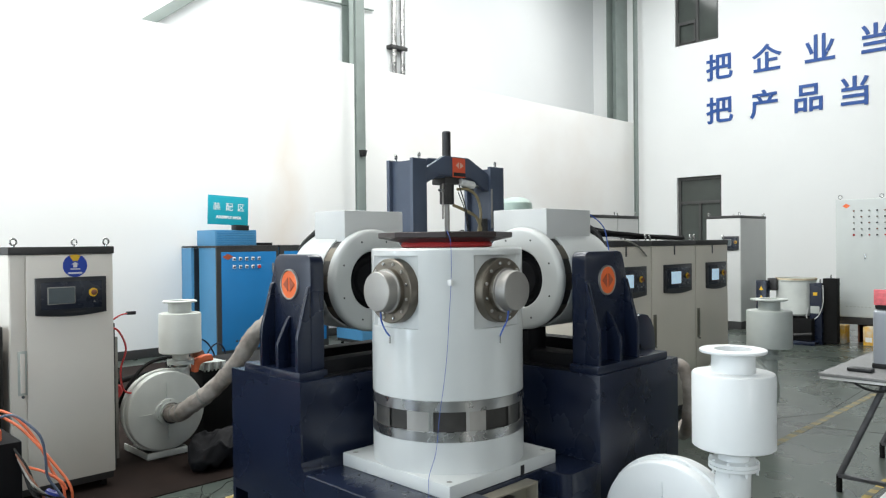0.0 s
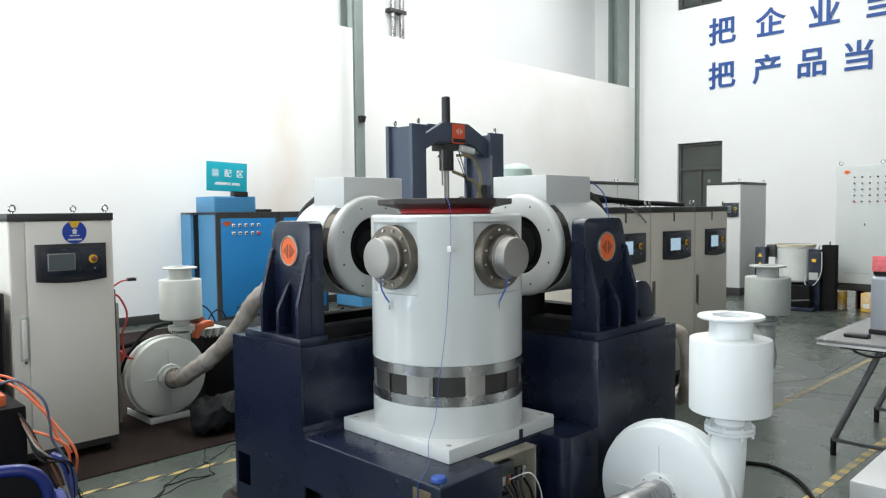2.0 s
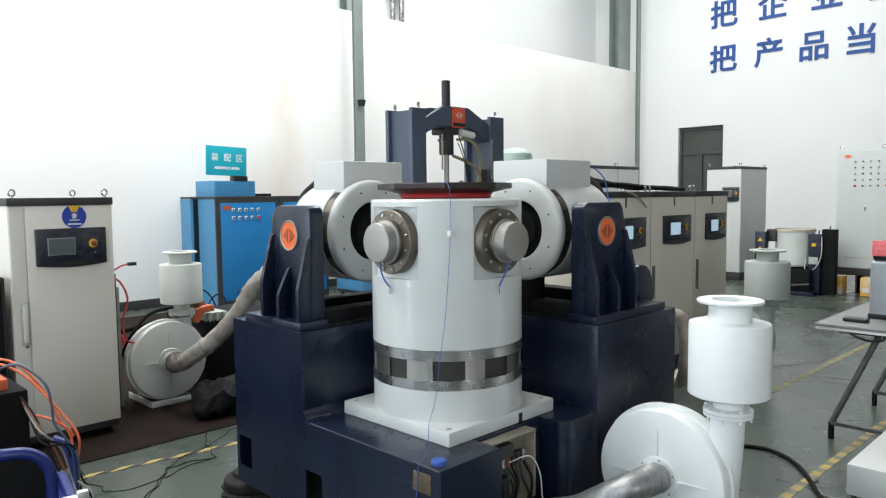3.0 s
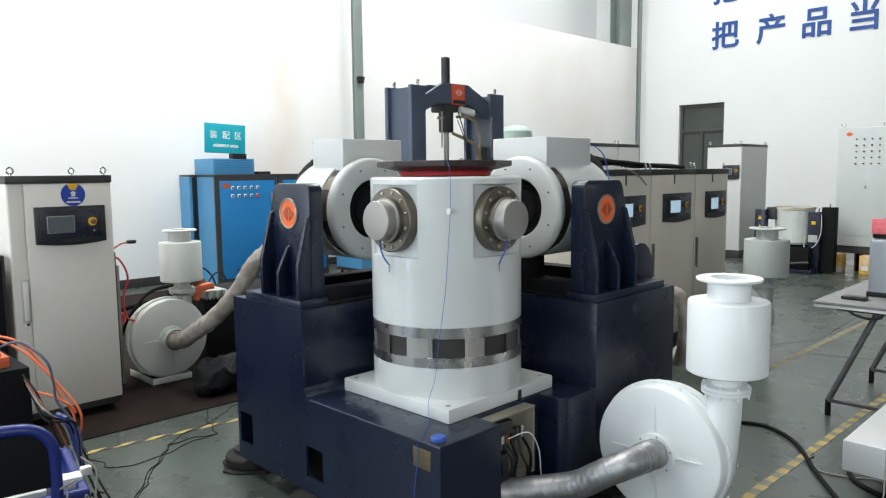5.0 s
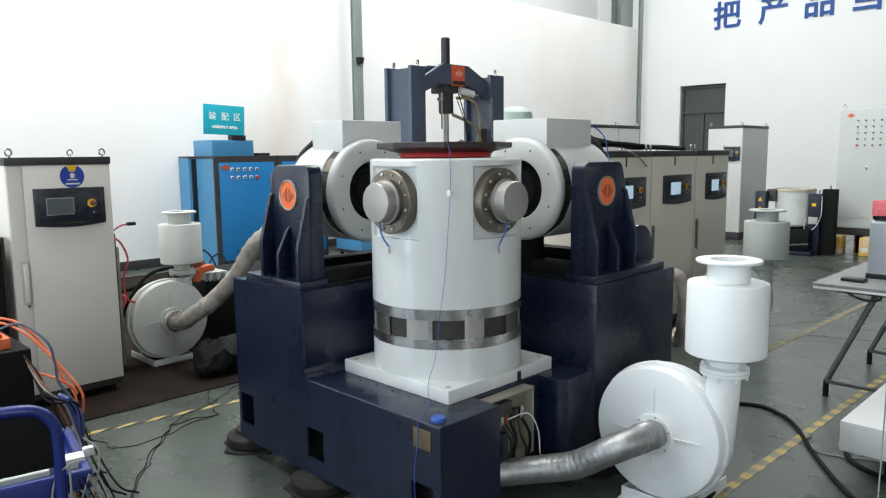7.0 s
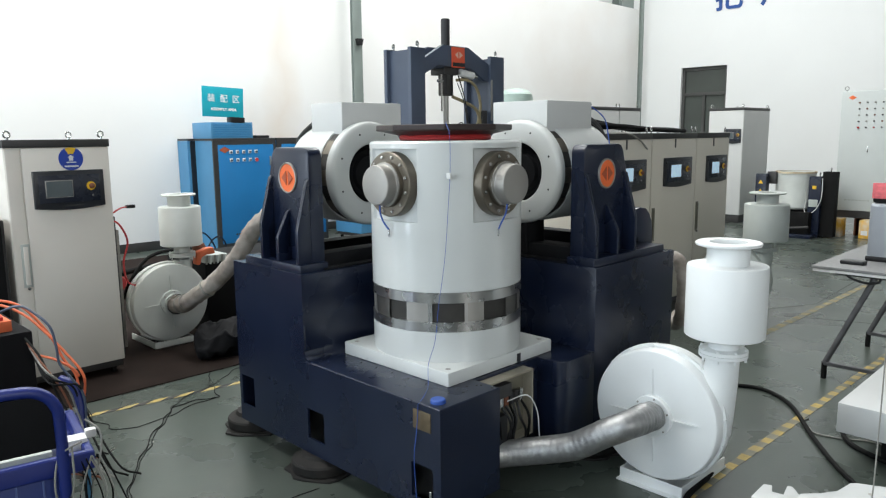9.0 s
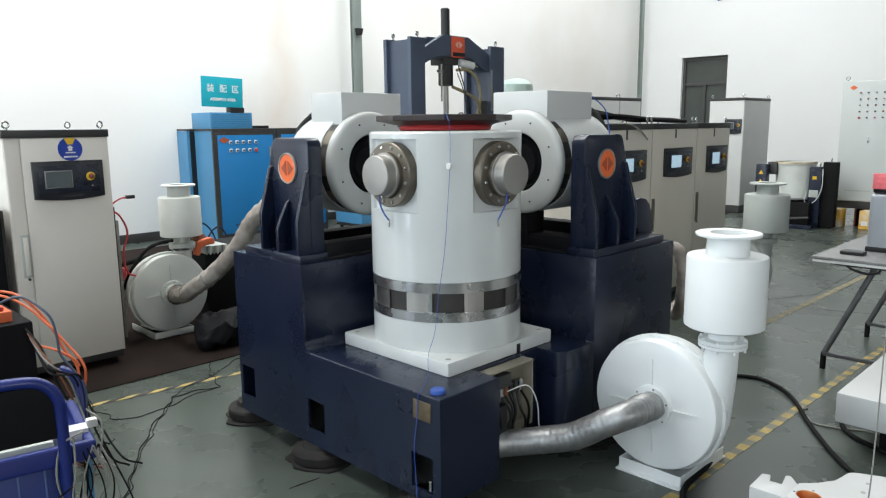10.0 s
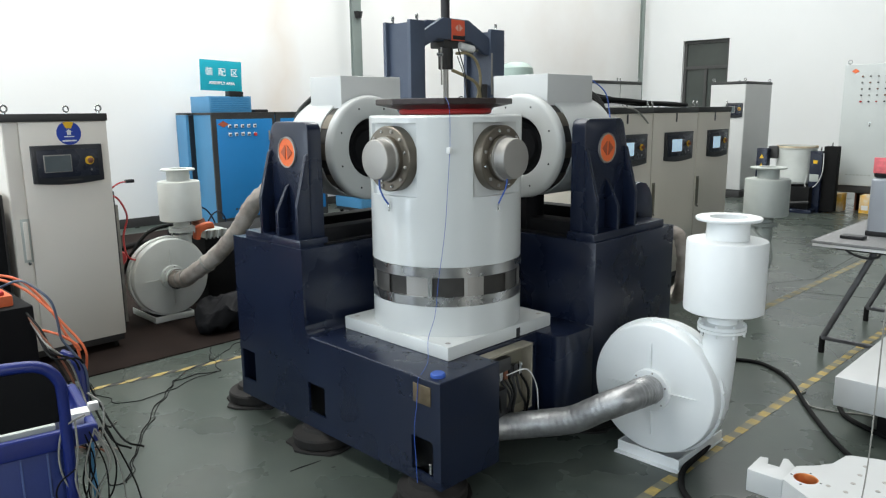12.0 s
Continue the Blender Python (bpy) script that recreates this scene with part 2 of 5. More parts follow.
def thing(name, label, category, m=None, group="", kind=""):
    ob = new(name)
    ob.empty_display_size = 0.1
    if m:
        ob.matrix_world = m
    return tagged(ob, label, category, group, kind)


def box(x0, x1, y0, y1, z0, z1, bevel=0.0, seg=2, bm=None):
    b = bmesh.new()
    bmesh.ops.create_cube(b, size=1.0)
    for v in b.verts:
        v.co = Vector(((x0 + x1) / 2 + v.co.x * (x1 - x0), (y0 + y1) / 2 + v.co.y * (y1 - y0), (z0 + z1) / 2 + v.co.z * (z1 - z0)))
    if bevel:
        bmesh.ops.bevel(b, geom=list(b.edges), offset=bevel, segments=seg, affect="EDGES", profile=0.6)
    return join(bm, b)


def topbox(x0, x1, y0, y1, z0, z1, bevel):
    """A block whose upper edges alone are rounded."""
    b = box(x0, x1, y0, y1, z0, z1)
    up = [e for e in b.edges if all(v.co.z > z1 - 1e-6 for v in e.verts)]
    bmesh.ops.bevel(b, geom=up, offset=bevel, segments=3, affect="EDGES", profile=0.6)
    return b


def join(bm, b):
    if bm is None:
        return b
    me = bpy.data.meshes.new("joined")
    b.to_mesh(me)
    b.free()
    bm.from_mesh(me)
    bpy.data.meshes.remove(me)
    return bm


def lathe(profile, seg=48, m=None, bm=None, a0=0.0, a1=360.0):
    """Profile rows (radius, height) turned round z."""
    b = bmesh.new()
    full = abs(a1 - a0) > 359
    n = seg if full else seg + 1
    rings = []
    for r, z in profile:
        if r < 1e-6:
            rings.append([b.verts.new((0, 0, z))])
        else:
            rings.append([b.verts.new((r * math.cos(radians(a0 + (a1 - a0) * i / seg)), r * math.sin(radians(a0 + (a1 - a0) * i / seg)), z)) for i in range(n)])
    for p, q in zip(rings, rings[1:]):
        for i in range(n if full else n - 1):
            j = (i + 1) % n
            if len(p) == 1 and len(q) == 1:
                continue
            if len(p) == 1:
                b.faces.new((p[0], q[i], q[j]))
            elif len(q) == 1:
                b.faces.new((p[i], p[j], q[0]))
            else:
                b.faces.new((p[i], p[j], q[j], q[i]))
    if m:
        b.transform(m)
    return join(bm, b)


def rod(p, q, r, seg=16, bm=None, bevel=0.0):
    p, q = Vector(p), Vector(q)
    d = q - p
    m = Matrix.Translation(p) @ d.to_track_quat("Z", "Y").to_matrix().to_4x4()
    h, e = d.length, min(bevel, r * 0.5)
    prof = [(0, 0), (r - e, 0), (r, e), (r, h - e), (r - e, h), (0, h)] if e else [(0, 0), (r, 0), (r, h), (0, h)]
    return lathe(prof, seg, m, bm)


def smooth_path(points, steps=8):
    pts = [Vector(p) for p in points]
    if len(pts) < 3:
        return pts
    ext = [pts[0] * 2 - pts[1]] + pts + [pts[-1] * 2 - pts[-2]]
    out = []
    for a, b, c, d in zip(ext, ext[1:], ext[2:], ext[3:]):
        for k in range(steps):
            t = k / steps
            out.append(0.5 * (2 * b + (c - a) * t + (2 * a - 5 * b + 4 * c - d) * t * t + (3 * b - a - 3 * c + d) * t ** 3))
    return out + [pts[-1]]


def tube(points, r, seg=8, steps=8, bm=None, ripple=0.0):
    """A cable or hose swept along a smooth path; ripple gives it ribs."""
    pts = smooth_path(points, steps)
    b = bmesh.new()
    rings = []
    side = Vector((0, 0, 1))
    for i, p in enumerate(pts):
        t = (pts[min(i + 1, len(pts) - 1)] - pts[max(i - 1, 0)]).normalized()
        side = (side - t * side.dot(t))
        if side.length < 1e-3:
            side = t.orthogonal()
        side.normalize()
        up = t.cross(side)
        rr = r * (1 + ripple * (1, 0, -1, 0)[i % 4])
        rings.append([b.verts.new(p + (side * math.cos(2 * math.pi * k / seg) + up * math.sin(2 * math.pi * k / seg)) * rr) for k in range(seg)])
    for p, q in zip(rings, rings[1:]):
        for k in range(seg):
            b.faces.new((p[k], p[(k + 1) % seg], q[(k + 1) % seg], q[k]))
    b.faces.new(rings[0])
    b.faces.new(rings[-1])
    return join(bm, b)


def slab(outline, depth, m=None, bevel=0.0, bm=None):
    """A closed outline of (u, v) extruded along w."""
    b = bmesh.new()
    f = b.faces.new([b.verts.new((u, v, 0)) for u, v in outline])
    ext = bmesh.ops.extrude_face_region(b, geom=[f])
    for v in ext["geom"]:
        if isinstance(v, bmesh.types.BMVert):
            v.co.z += depth
    bmesh.ops.recalc_face_normals(b, faces=b.faces)
    if bevel:
        bmesh.ops.bevel(b, geom=list(b.edges), offset=bevel, segments=2, affect="EDGES", profile=0.6)
    if m:
        b.transform(m)
    return join(bm, b)


def pierced(u0, u1, v0, v1, holes, depth, m=None):
    """A sheet in u, v with rectangular openings through its thickness."""
    us = sorted({u0, u1, *[h[0] for h in holes], *[h[1] for h in holes]})
    vs = sorted({v0, v1, *[h[2] for h in holes], *[h[3] for h in holes]})
    b = bmesh.new()
    grid = {(i, j): b.verts.new((u, v, 0)) for i, u in enumerate(us) for j, v in enumerate(vs)}
    faces = []
    for i in range(len(us) - 1):
        for j in range(len(vs) - 1):
            cu, cv = (us[i] + us[i + 1]) / 2, (vs[j] + vs[j + 1]) / 2
            if not any(h[0] < cu < h[1] and h[2] < cv < h[3] for h in holes):
                faces.append(b.faces.new((grid[i, j], grid[i + 1, j], grid[i + 1, j + 1], grid[i, j + 1])))
    ext = bmesh.ops.extrude_face_region(b, geom=faces)
    for v in ext["geom"]:
        if isinstance(v, bmesh.types.BMVert):
            v.co.z += depth
    bmesh.ops.delete(b, geom=[v for v in b.verts if not v.link_faces], context="VERTS")
    if m:
        b.transform(m)
    return b


# frames in which u, v, w become: u along +y, v up, w along +x; and u along +x, v up, w along -y
YZ = Matrix(((0, 0, 1, 0), (1, 0, 0, 0), (0, 1, 0, 0), (0, 0, 0, 1)))
XZ = Matrix(((1, 0, 0, 0), (0, 0, -1, 0), (0, 1, 0, 0), (0, 0, 0, 1)))


def lettering(name, body, size, m, material, parent=None, label="", extrude=0.004, bold=0.0, category=""):
    cu = bpy.data.curves.new(name, "FONT")
    cu.body, cu.size, cu.extrude, cu.align_x, cu.align_y, cu.offset = body, size, extrude, "CENTER", "CENTER", bold
    ob = new(name, cu)
    cu.materials.append(material)
    if parent:
        ob.parent = parent
    ob.matrix_basis = m
    if label:
        tagged(ob, label, category)
    return ob


def at(u, v, w=0, turn=0):
    return Matrix.Translation((u, v, w)) @ pose(0, 0, 0, 0, 0, turn)


def plan(right, ahead):
    """Metres to the right of and ahead of the tripod, in the building's own axes."""
    a, b = right - 0.017, ahead - 3.40
    return ((a + b) * 0.70711, (b - a) * 0.70711)


def eyebolt(parent, x, y, z, turn=0, r=0.022):
    prof = [(r + 0.006 * math.cos(k * math.pi / 4), 0.006 * math.sin(k * math.pi / 4)) for k in range(9)]
    b = lathe(prof, 16, Matrix.Translation((x, y, z + r + 0.012)) @ pose(0, 0, 0, 90, 0, turn))
    rod((x, y, z - 0.002), (x, y, z + 0.016), 0.009, 10, b)
    return part("lifting_eye", b, STEEL, parent)


# ---- setting ----
XW, YW, YU = 15.5, 7.9, 9.3  # slogan wall, low partition, high wall behind it
floor = part("floor", box(-8.2, 15.8, -10.2, 9.6, -0.2, 0.0), FLOOR)
tagged(floor, "worn grey-green epoxy floor, slightly glossy", "floor", kind="structure")
DOOR = (5.55, 6.75, 0.0, 3.25)
WIN = (5.6, 6.77, 6.7, 8.4)
wall_east = part("wall_east", pierced(-1.5, 9.6, -0.1, 9.0, [DOOR, WIN], 0.3, Matrix.Translation((XW, 0, 0)) @ YZ), WALL)
tagged(wall_east, "tall white plastered wall with blue slogan lettering", "wall", kind="structure")
# Out-of-view stretch, split off and greyed so the navy faces reflect less.
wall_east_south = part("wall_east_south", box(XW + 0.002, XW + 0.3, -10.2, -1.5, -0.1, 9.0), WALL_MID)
tagged(wall_east_south, "unseen end of the slogan wall, greyed to cut reflections", "wall", kind="structure")
wall_north = part("wall_north", box(-8.0, XW, YW, YW + 0.3, -0.1, 4.82, 0.01), WALL_STAIN)
tagged(wall_north, "white plastered partition wall with a faint stain", "wall", kind="structure")
wall_upper = part("wall_upper", box(-8.0, XW, YU, YU + 0.3, -0.1, 9.0), WALL_COOL)
tagged(wall_upper, "high white wall set back above the partition", "wall", kind="structure")
wall_west = part("wall_west", pierced(-10.2, 9.6, -0.1, 9.0, [(-6.95, -6.05, 1.5, 4.9), (-2.85, -1.95, 1.5, 4.9), (1.35, 2.25, 0.1, 4.5), (5.45, 6.35, 0.1, 4.5)], 0.3, Matrix.Translation((-8.3, 0, 0)) @ YZ), WALL)
tagged(wall_west, "plain white wall out of view, with openings for the unseen window lamps", "wall", kind="structure")
# Unseen wall, grey instead of white to lessen fill from the right.
wall_south = part("wall_south", pierced(-8.0, XW, -0.1, 9.0, [(-3.6, -2.4, 1.7, 5.1), (5.2, 6.4, 0.2, 4.6), (8.9, 10.1, 1.7, 5.1)], 0.3, Matrix.Translation((0, -10.0, 0)) @ XZ), WALL_DIM)
tagged(wall_south, "plain unseen wall, greyed to cut fill light, with openings for lamps", "wall", kind="structure")
# Unseen roof; its openings only let the added lamps through.
ceiling = part("ceiling", pierced(-8.3, 15.8, -10.3, 9.6, [(x - 1.0, x + 1.0, y - 3.5, y + 3.5) for x, y in ADDED_SKYLIGHTS], 0.15, Matrix.Translation((0, 0, 9.0))), CEIL)
tagged(ceiling, "pale sheet roof out of view, with openings for the added skylights", "ceiling", kind="structure")

baseboard = part("baseboard", box(-8.0, XW, YW - 0.02, YW, 0.0, 0.13, 0.004), CHARCOAL)
tagged(baseboard, "dark skirting along the white partition", "baseboard", kind="structure")

door = thing("door_1", "dark grey glazed door with transom, standing in the white wall", "door", kind="structure")
part("door_frame", pierced(DOOR[0], DOOR[1], 0, DOOR[3], [(DOOR[0] + 0.07, DOOR[1] - 0.07, 2.62, 3.17), (DOOR[0] + 0.07, 6.12, 0.04, 2.54), (6.19, DOOR[1] - 0.07, 0.04, 2.54)], 0.12, Matrix.Translation((XW + 0.08, 0, 0)) @ YZ), FRAMEGREY, door)
for u0, u1, v0, v1 in ((DOOR[0] + 0.07, DOOR[1] - 0.07, 2.62, 3.17), (DOOR[0] + 0.07, 6.12, 0.04, 2.54), (6.19, DOOR[1] - 0.07, 0.04, 2.54)):
    part("pane", box(XW + 0.13, XW + 0.15, u0 - 0.003, u1 + 0.003, v0 - 0.003, v1 + 0.003), DARKGLASS, door)
window = thing("window_1", "dark framed window high in the white wall", "window", kind="structure")
part("window_frame", pierced(WIN[0], WIN[1], WIN[2], WIN[3], [(WIN[0] + 0.06, 6.15, WIN[2] + 0.06, WIN[3] - 0.06), (6.22, WIN[1] - 0.06, WIN[2] + 0.06, WIN[3] - 0.06)], 0.1, Matrix.Translation((XW + 0.06, 0, 0)) @ YZ), FRAMEGREY, window)
for u0, u1 in ((WIN[0] + 0.06, 6.15), (6.22, WIN[1] - 0.06)):
    part("pane", box(XW + 0.1, XW + 0.12, u0 - 0.003, u1 + 0.003, WIN[2] + 0.057, WIN[3] - 0.057), DARKGLASS, window)
part("sash", pierced(6.22, WIN[1] - 0.06, WIN[2] + 0.06, 7.32, [(6.27, WIN[1] - 0.11, WIN[2] + 0.08, 7.24)], 0.03, Matrix.Translation((XW + 0.03, 0, 0)) @ YZ), FRAMEGREY, window)
backdrop = part("backdrop", box(XW + 0.31, XW + 0.36, 5.3, 7.0, -0.1, 8.7), FRAMEGREY)
tagged(backdrop, "dim closed space behind the door and window", "backdrop", kind="structure")


def steel_post(x, y, w, d, z1, label):
    """A rolled column: two flanges and a web, with a base plate."""
    p = thing("steel_column", label, "column", Matrix.Translation((x, y, 0)), group="steel columns")
    b = box(-w / 2, w / 2, -d / 2, -d / 2 + 0.014, 0.02, z1, 0.002)
    box(-w / 2, w / 2, d / 2 - 0.014, d / 2, 0.02, z1, 0.002, bm=b)
    box(-0.006, 0.006, -d / 2 + 0.012, d / 2 - 0.012, 0.02, z1, bm=b)
    part("shaft", b, STEELGREY, p)
    part("base_plate", box(-w * 0.8, w * 0.8, -d * 0.8, d * 0.8, 0, 0.02, 0.003), STEELGREY, p)
    return p


post = steel_post(5.55, YW - 0.3, 0.19, 0.07, 8.98, "grey-green steel column standing before the partition")
part("bracket", slab([(-0.06, 0.05), (0.06, 0.05), (0.03, -0.06), (-0.03, -0.06)], 0.09, Matrix.Translation((0, -0.035, 3.18)) @ XZ, 0.004), BLACK, post, "small black bracket")
steel_post(15.08, YW - 0.2, 0.13, 0.07, 8.98, "grey-green steel column in the hall's corner")
steel_post(6.63, YU - 0.15, 0.36, 0.24, 8.98, "grey-green steel column against the high wall")
steel_post(15.21, 8.34, 0.60, 0.3, 8.98, "wide grey-green steel column against the high wall")
pipes = thing("wall_pipe", "pair of bare metal pipes clamped to the high wall", "pipe", Matrix.Translation((7.9, YU - 0.1, 0)))
for dx in (-0.125, 0.115):
    part("pipe", rod((dx, 0, 0.0), (dx, 0, 8.98), 0.055, 16), BANDSTEEL, pipes)
part("clamp", box(-0.26, 0.2, -0.07, 0.1, 5.72, 5.8, 0.01), CHARCOAL, pipes)
brace = part("roof_brace", box(-1.4, 1.4, -0.06, 0.06, -0.08, 0.08, 0.008), STEELGREY)
brace.matrix_world = Matrix.Translation((3.4, YU - 0.1, 5.91)) @ pose(0, 0, 0, 0, -38, 0)
tagged(brace, "slanting grey steel roof brace", "brace", kind="structure")

brace2 = part("roof_brace", box(-1.4, 1.4, -0.06, 0.06, -0.08, 0.08, 0.008), STEELGREY)
brace2.matrix_world = Matrix.Translation((-0.50, YU - 0.1, 5.92)) @ pose(0, 0, 0, 0, 38, 0)
tagged(brace2, "slanting grey steel roof brace", "brace", kind="structure")
conduit = tagged(part("conduit", rod((5.0, YU - 0.05, 6.30), (7.25, YU - 0.05, 6.44), 0.02, 10), STEELGREY), "thin grey conduit on the high wall", "conduit", kind="structure")

# slogan on the wall, character by character
TURN_E = Matrix.Translation((XW - 0.012, 0, 0)) @ Matrix(((0, 0, -1, 0), (-1, 0, 0, 0), (0, 1, 0, 0), (0, 0, 0, 1)))
for row, (z, line) in enumerate(((5.92, "把企业当"), (4.83, "把产品当"))):
    for ch, y in zip(line, ((5.58, 4.41, 3.22, 2.08), (5.58, 4.47, 3.47, 2.5))[row]):
        lettering("wall_character", ch, 0.70, TURN_E @ at(-y, z), TEXTBLUE, None, "raised blue slogan character on the white wall", 0.012, 0.012, "lettering")


# ---- the vibration machine in the middle ----
machine = thing("vibration_machine", "three-axis vibration machine, white drum on a navy steel base", "machine")
Z_BEAM, Z_PED = 0.555, 0.965

# long beam with lifting pockets in its side
holes = [(-0.463, -0.336, 0.145, 0.295), (0.262, 0.392, 0.175, 0.325), (0.875, 0.995, 0.19, 0.355)]
part("base_beam", pierced(-0.505, 1.02, 0.10, Z_PED, holes + [(-0.506, 0.40, Z_BEAM - 0.012, Z_PED + 0.001)], 0.012, Matrix.Translation((-0.555, 0, 0)) @ YZ), NAVY, machine)
# Black fill gives the lifting pockets the darkness of deep, unlit holes.
part("pocket_shade_core", box(-0.475, -0.212, -0.493, 1.02, 0.10, Z_BEAM - 0.012), BLACK, machine)
part("beam_cap", box(-0.543, -0.2, 1.008, 1.02, 0.10, Z_BEAM - 0.001), NAVY, machine)
part("pedestal_foot", box(-0.21, 0.555, 0.60, 1.01, 0.10, Z_BEAM), NAVY, machine)
b = pierced(-0.543, -0.20, 0.10, Z_BEAM - 0.012, [], 0.012, Matrix.Translation((0, -0.493, 0)) @ XZ)
part("beam_end", b, NAVY, machine)
part("pocket_bolt", rod((-0.545, -0.44, 0.15), (-0.545, -0.44, 0.195), 0.009, 12, None, 0.002), STEEL, machine)
part("beam_top", topbox(-0.555, -0.20, -0.505, 0.40, Z_BEAM - 0.012, Z_BEAM, 0.009), NAVY, machine)
fil = [(0.401, Z_BEAM - 0.001), (0.401, Z_BEAM + 0.055)] + [(0.401 - 0.055 * (1 - math.cos(k * math.pi / 16)), Z_BEAM - 0.001 + 0.056 * (1 - math.sin(k * math.pi / 16))) for k in range(1, 9)]
part("beam_fillet", slab(fil, 0.345, Matrix.Translation((-0.554, 0, 0)) @ YZ), NAVY, machine)
for x, y in [(-0.40 + 0.055 * k, -0.40 - 0.03 * (k % 2)) for k in range(4)] + [(-0.385, 0.30 - 0.11 * k) for k in range(6)] + [(-0.25, -0.42), (-0.53, -0.485), (-0.225, -0.485)]:
    part("beam_bolt", lathe([(0, 0.003), (0.0045, 0.003), (0.006, 0.0)], 8, Matrix.Translation((x, y, Z_BEAM))), CHARCOAL, machine)
part("beam_inner_side", box(-0.212, -0.20, -0.493, 1.02, 0.1, Z_BEAM - 0.012), NAVY, machine)
part("base_core", box(-0.2, 0.52, -0.36, 0.6, 0.10, Z_BEAM - 0.002, 0.006), NAVY, machine)
b = bmesh.new()
outline = [(0.24 + 0.05 - 0.05 * math.cos(a), -0.51 + 0.05 - 0.05 * math.sin(a)) for a in [k * math.pi / 16 for k in range(9)]]
slab(outline + [(0.502, -0.51), (0.502, -0.30), (0.24, -0.30)], Z_BEAM - 0.1, Matrix.Translation((0, 0, 0.1)), 0.004, b)
part("base_step", b, NAVY, machine)


def arm(swap, ped0, ped1, br0, br1, out, box_a, box_o, long):
    """One horizontal shaker on its pedestal. Along runs away from the drum, out towards its bracketed side; swap puts along on +y."""
    def to(b):
        b.transform(Matrix(((0, -1, 0, 0), (1, 0, 0, 0), (0, 0, 1, 0), (0, 0, 0, 1))) if swap else Matrix(((1, 0, 0, 0), (0, -1, 0, 0), (0, 0, 1, 0), (0, 0, 0, 1))))
        return b
    ped = part("pedestal", to(box(ped0, ped1, -out, out - (0.012 if swap else 0.0), Z_BEAM if swap else 0.10, Z_PED, 0.003 if swap else 0.006)), NAVY, machine)
    part("mounting_plate", to(box(br0 - 0.02, ped1 - 0.09, out - 0.175, out - 0.014, Z_PED - 0.002, Z_PED + 0.04, 0.006)), NAVY, ped)
    part("mounting_plate", to(box(br0 - 0.02, ped1 - 0.09, -out + 0.014, -out + 0.175, Z_PED - 0.002, Z_PED + 0.04, 0.006)), NAVY, ped)
    part("cross_bar", to(box(ped0 + 0.06, ped0 + 0.16, -out + 0.15, out - 0.15, Z_PED - 0.002, Z_PED + 0.075, 0.006)), MATTBLACK, ped)
    part("cross_bar", to(box(ped1 - 0.22, ped1 - 0.12, -out + 0.15, out - 0.15, Z_PED - 0.002, Z_PED + 0.075, 0.006)), MATTBLACK, ped)
    part("pedestal_top", to(box(ped0 + 0.02, ped1 - 0.04, -out + 0.15, out - 0.15, Z_PED - 0.001, Z_PED + 0.012, 0.003)), MATTBLACK, ped)
    if not swap:
        part("support_block", to(box(0.545, 0.70, -0.17, 0.05, Z_PED + 0.011, 1.19, 0.008)), MATTBLACK, ped)
        part("rest_cable", to(tube([(0.62, 0.20, Z_PED + 0.02), (0.70, 0.26, Z_PED + 0.05), (0.78, 0.22, Z_PED + 0.06), (0.80, 0.14, Z_PED + 0.03), (0.72, 0.10, Z_PED + 0.02), (0.64, 0.16, Z_PED + 0.035)], 0.007, 8, 6)), SOFTBLACK, ped)
    z0, z1, face = Z_PED + 0.038, 1.55, out - 0.095
    mid, top0, top1 = (br0 + br1) / 2, br0, br1
    for side in (1, -1):
        br = None
        prof = [(br0 - 0.0, z0), (br1 + 0.13, z0), (br1 + 0.13, z0 + 0.12), (br1 + 0.012, 1.45), (br1 - 0.004, z1 - 0.045), (br1 - 0.014, z1 - 0.022), (br1 - 0.03, z1 - 0.006), (br1 - 0.05, z1), (br0 + 0.04, z1), (br0 + 0.02, z1 - 0.005), (br0 + 0.006, z1 - 0.018), (br0, z1 - 0.04)]
        # the plate lies in (along, z), its thickness runs out
        m = Matrix(((1, 0, 0, 0), (0, 0, 1, 0), (0, 1, 0, 0), (0, 0, 0, 1)))
        b = slab(prof, 0.078, m, 0.011)
        b.transform(Matrix.Translation((0, face - 0.078, 0)))
        if side < 0:
            b.transform(Matrix.Diagonal((1, -1, 1, 1)))
        br = part("trunnion_bracket", to(b), NAVY, machine)
        # gussets: thin fins that slope out and then drop to the plate
        for along, high, knee in ((br0 + 0.012, 1.405, 1.16), (mid + 0.02, 1.255, 1.12), (br1 + 0.004, 1.415, 1.18)):
            g = [(0, z0), (0.076, z0), (0.076, knee), (0.014, high - 0.012), (0, high)]
            b = slab(g, 0.024, Matrix(((0, 0, 1, 0), (1, 0, 0, 0), (0, 1, 0, 0), (0, 0, 0, 1))), 0.006)
            b.transform(Matrix.Translation((along - 0.011, face - 0.002, 0)))
            if side < 0:
                b.transform(Matrix.Diagonal((1, -1, 1, 1)))
            part("gusset", to(b), NAVY, br)
        if side > 0:
            turn = Matrix.Translation((mid + 0.01, face - 0.004, 1.405)) @ pose(0, 0, 0, -90, 0, 0)
            bd = part("badge", to(lathe([(0, 0.010), (0.069, 0.010)], 40, turn)), ORANGE, br, "round orange maker's badge")
            part("badge_rim", to(lathe([(0.067, 0.0), (0.067, 0.013), (0.071, 0.015), (0.0745, 0.013), (0.0755, 0.0)], 40, turn)), SATIN, bd)
            g = bmesh.new()
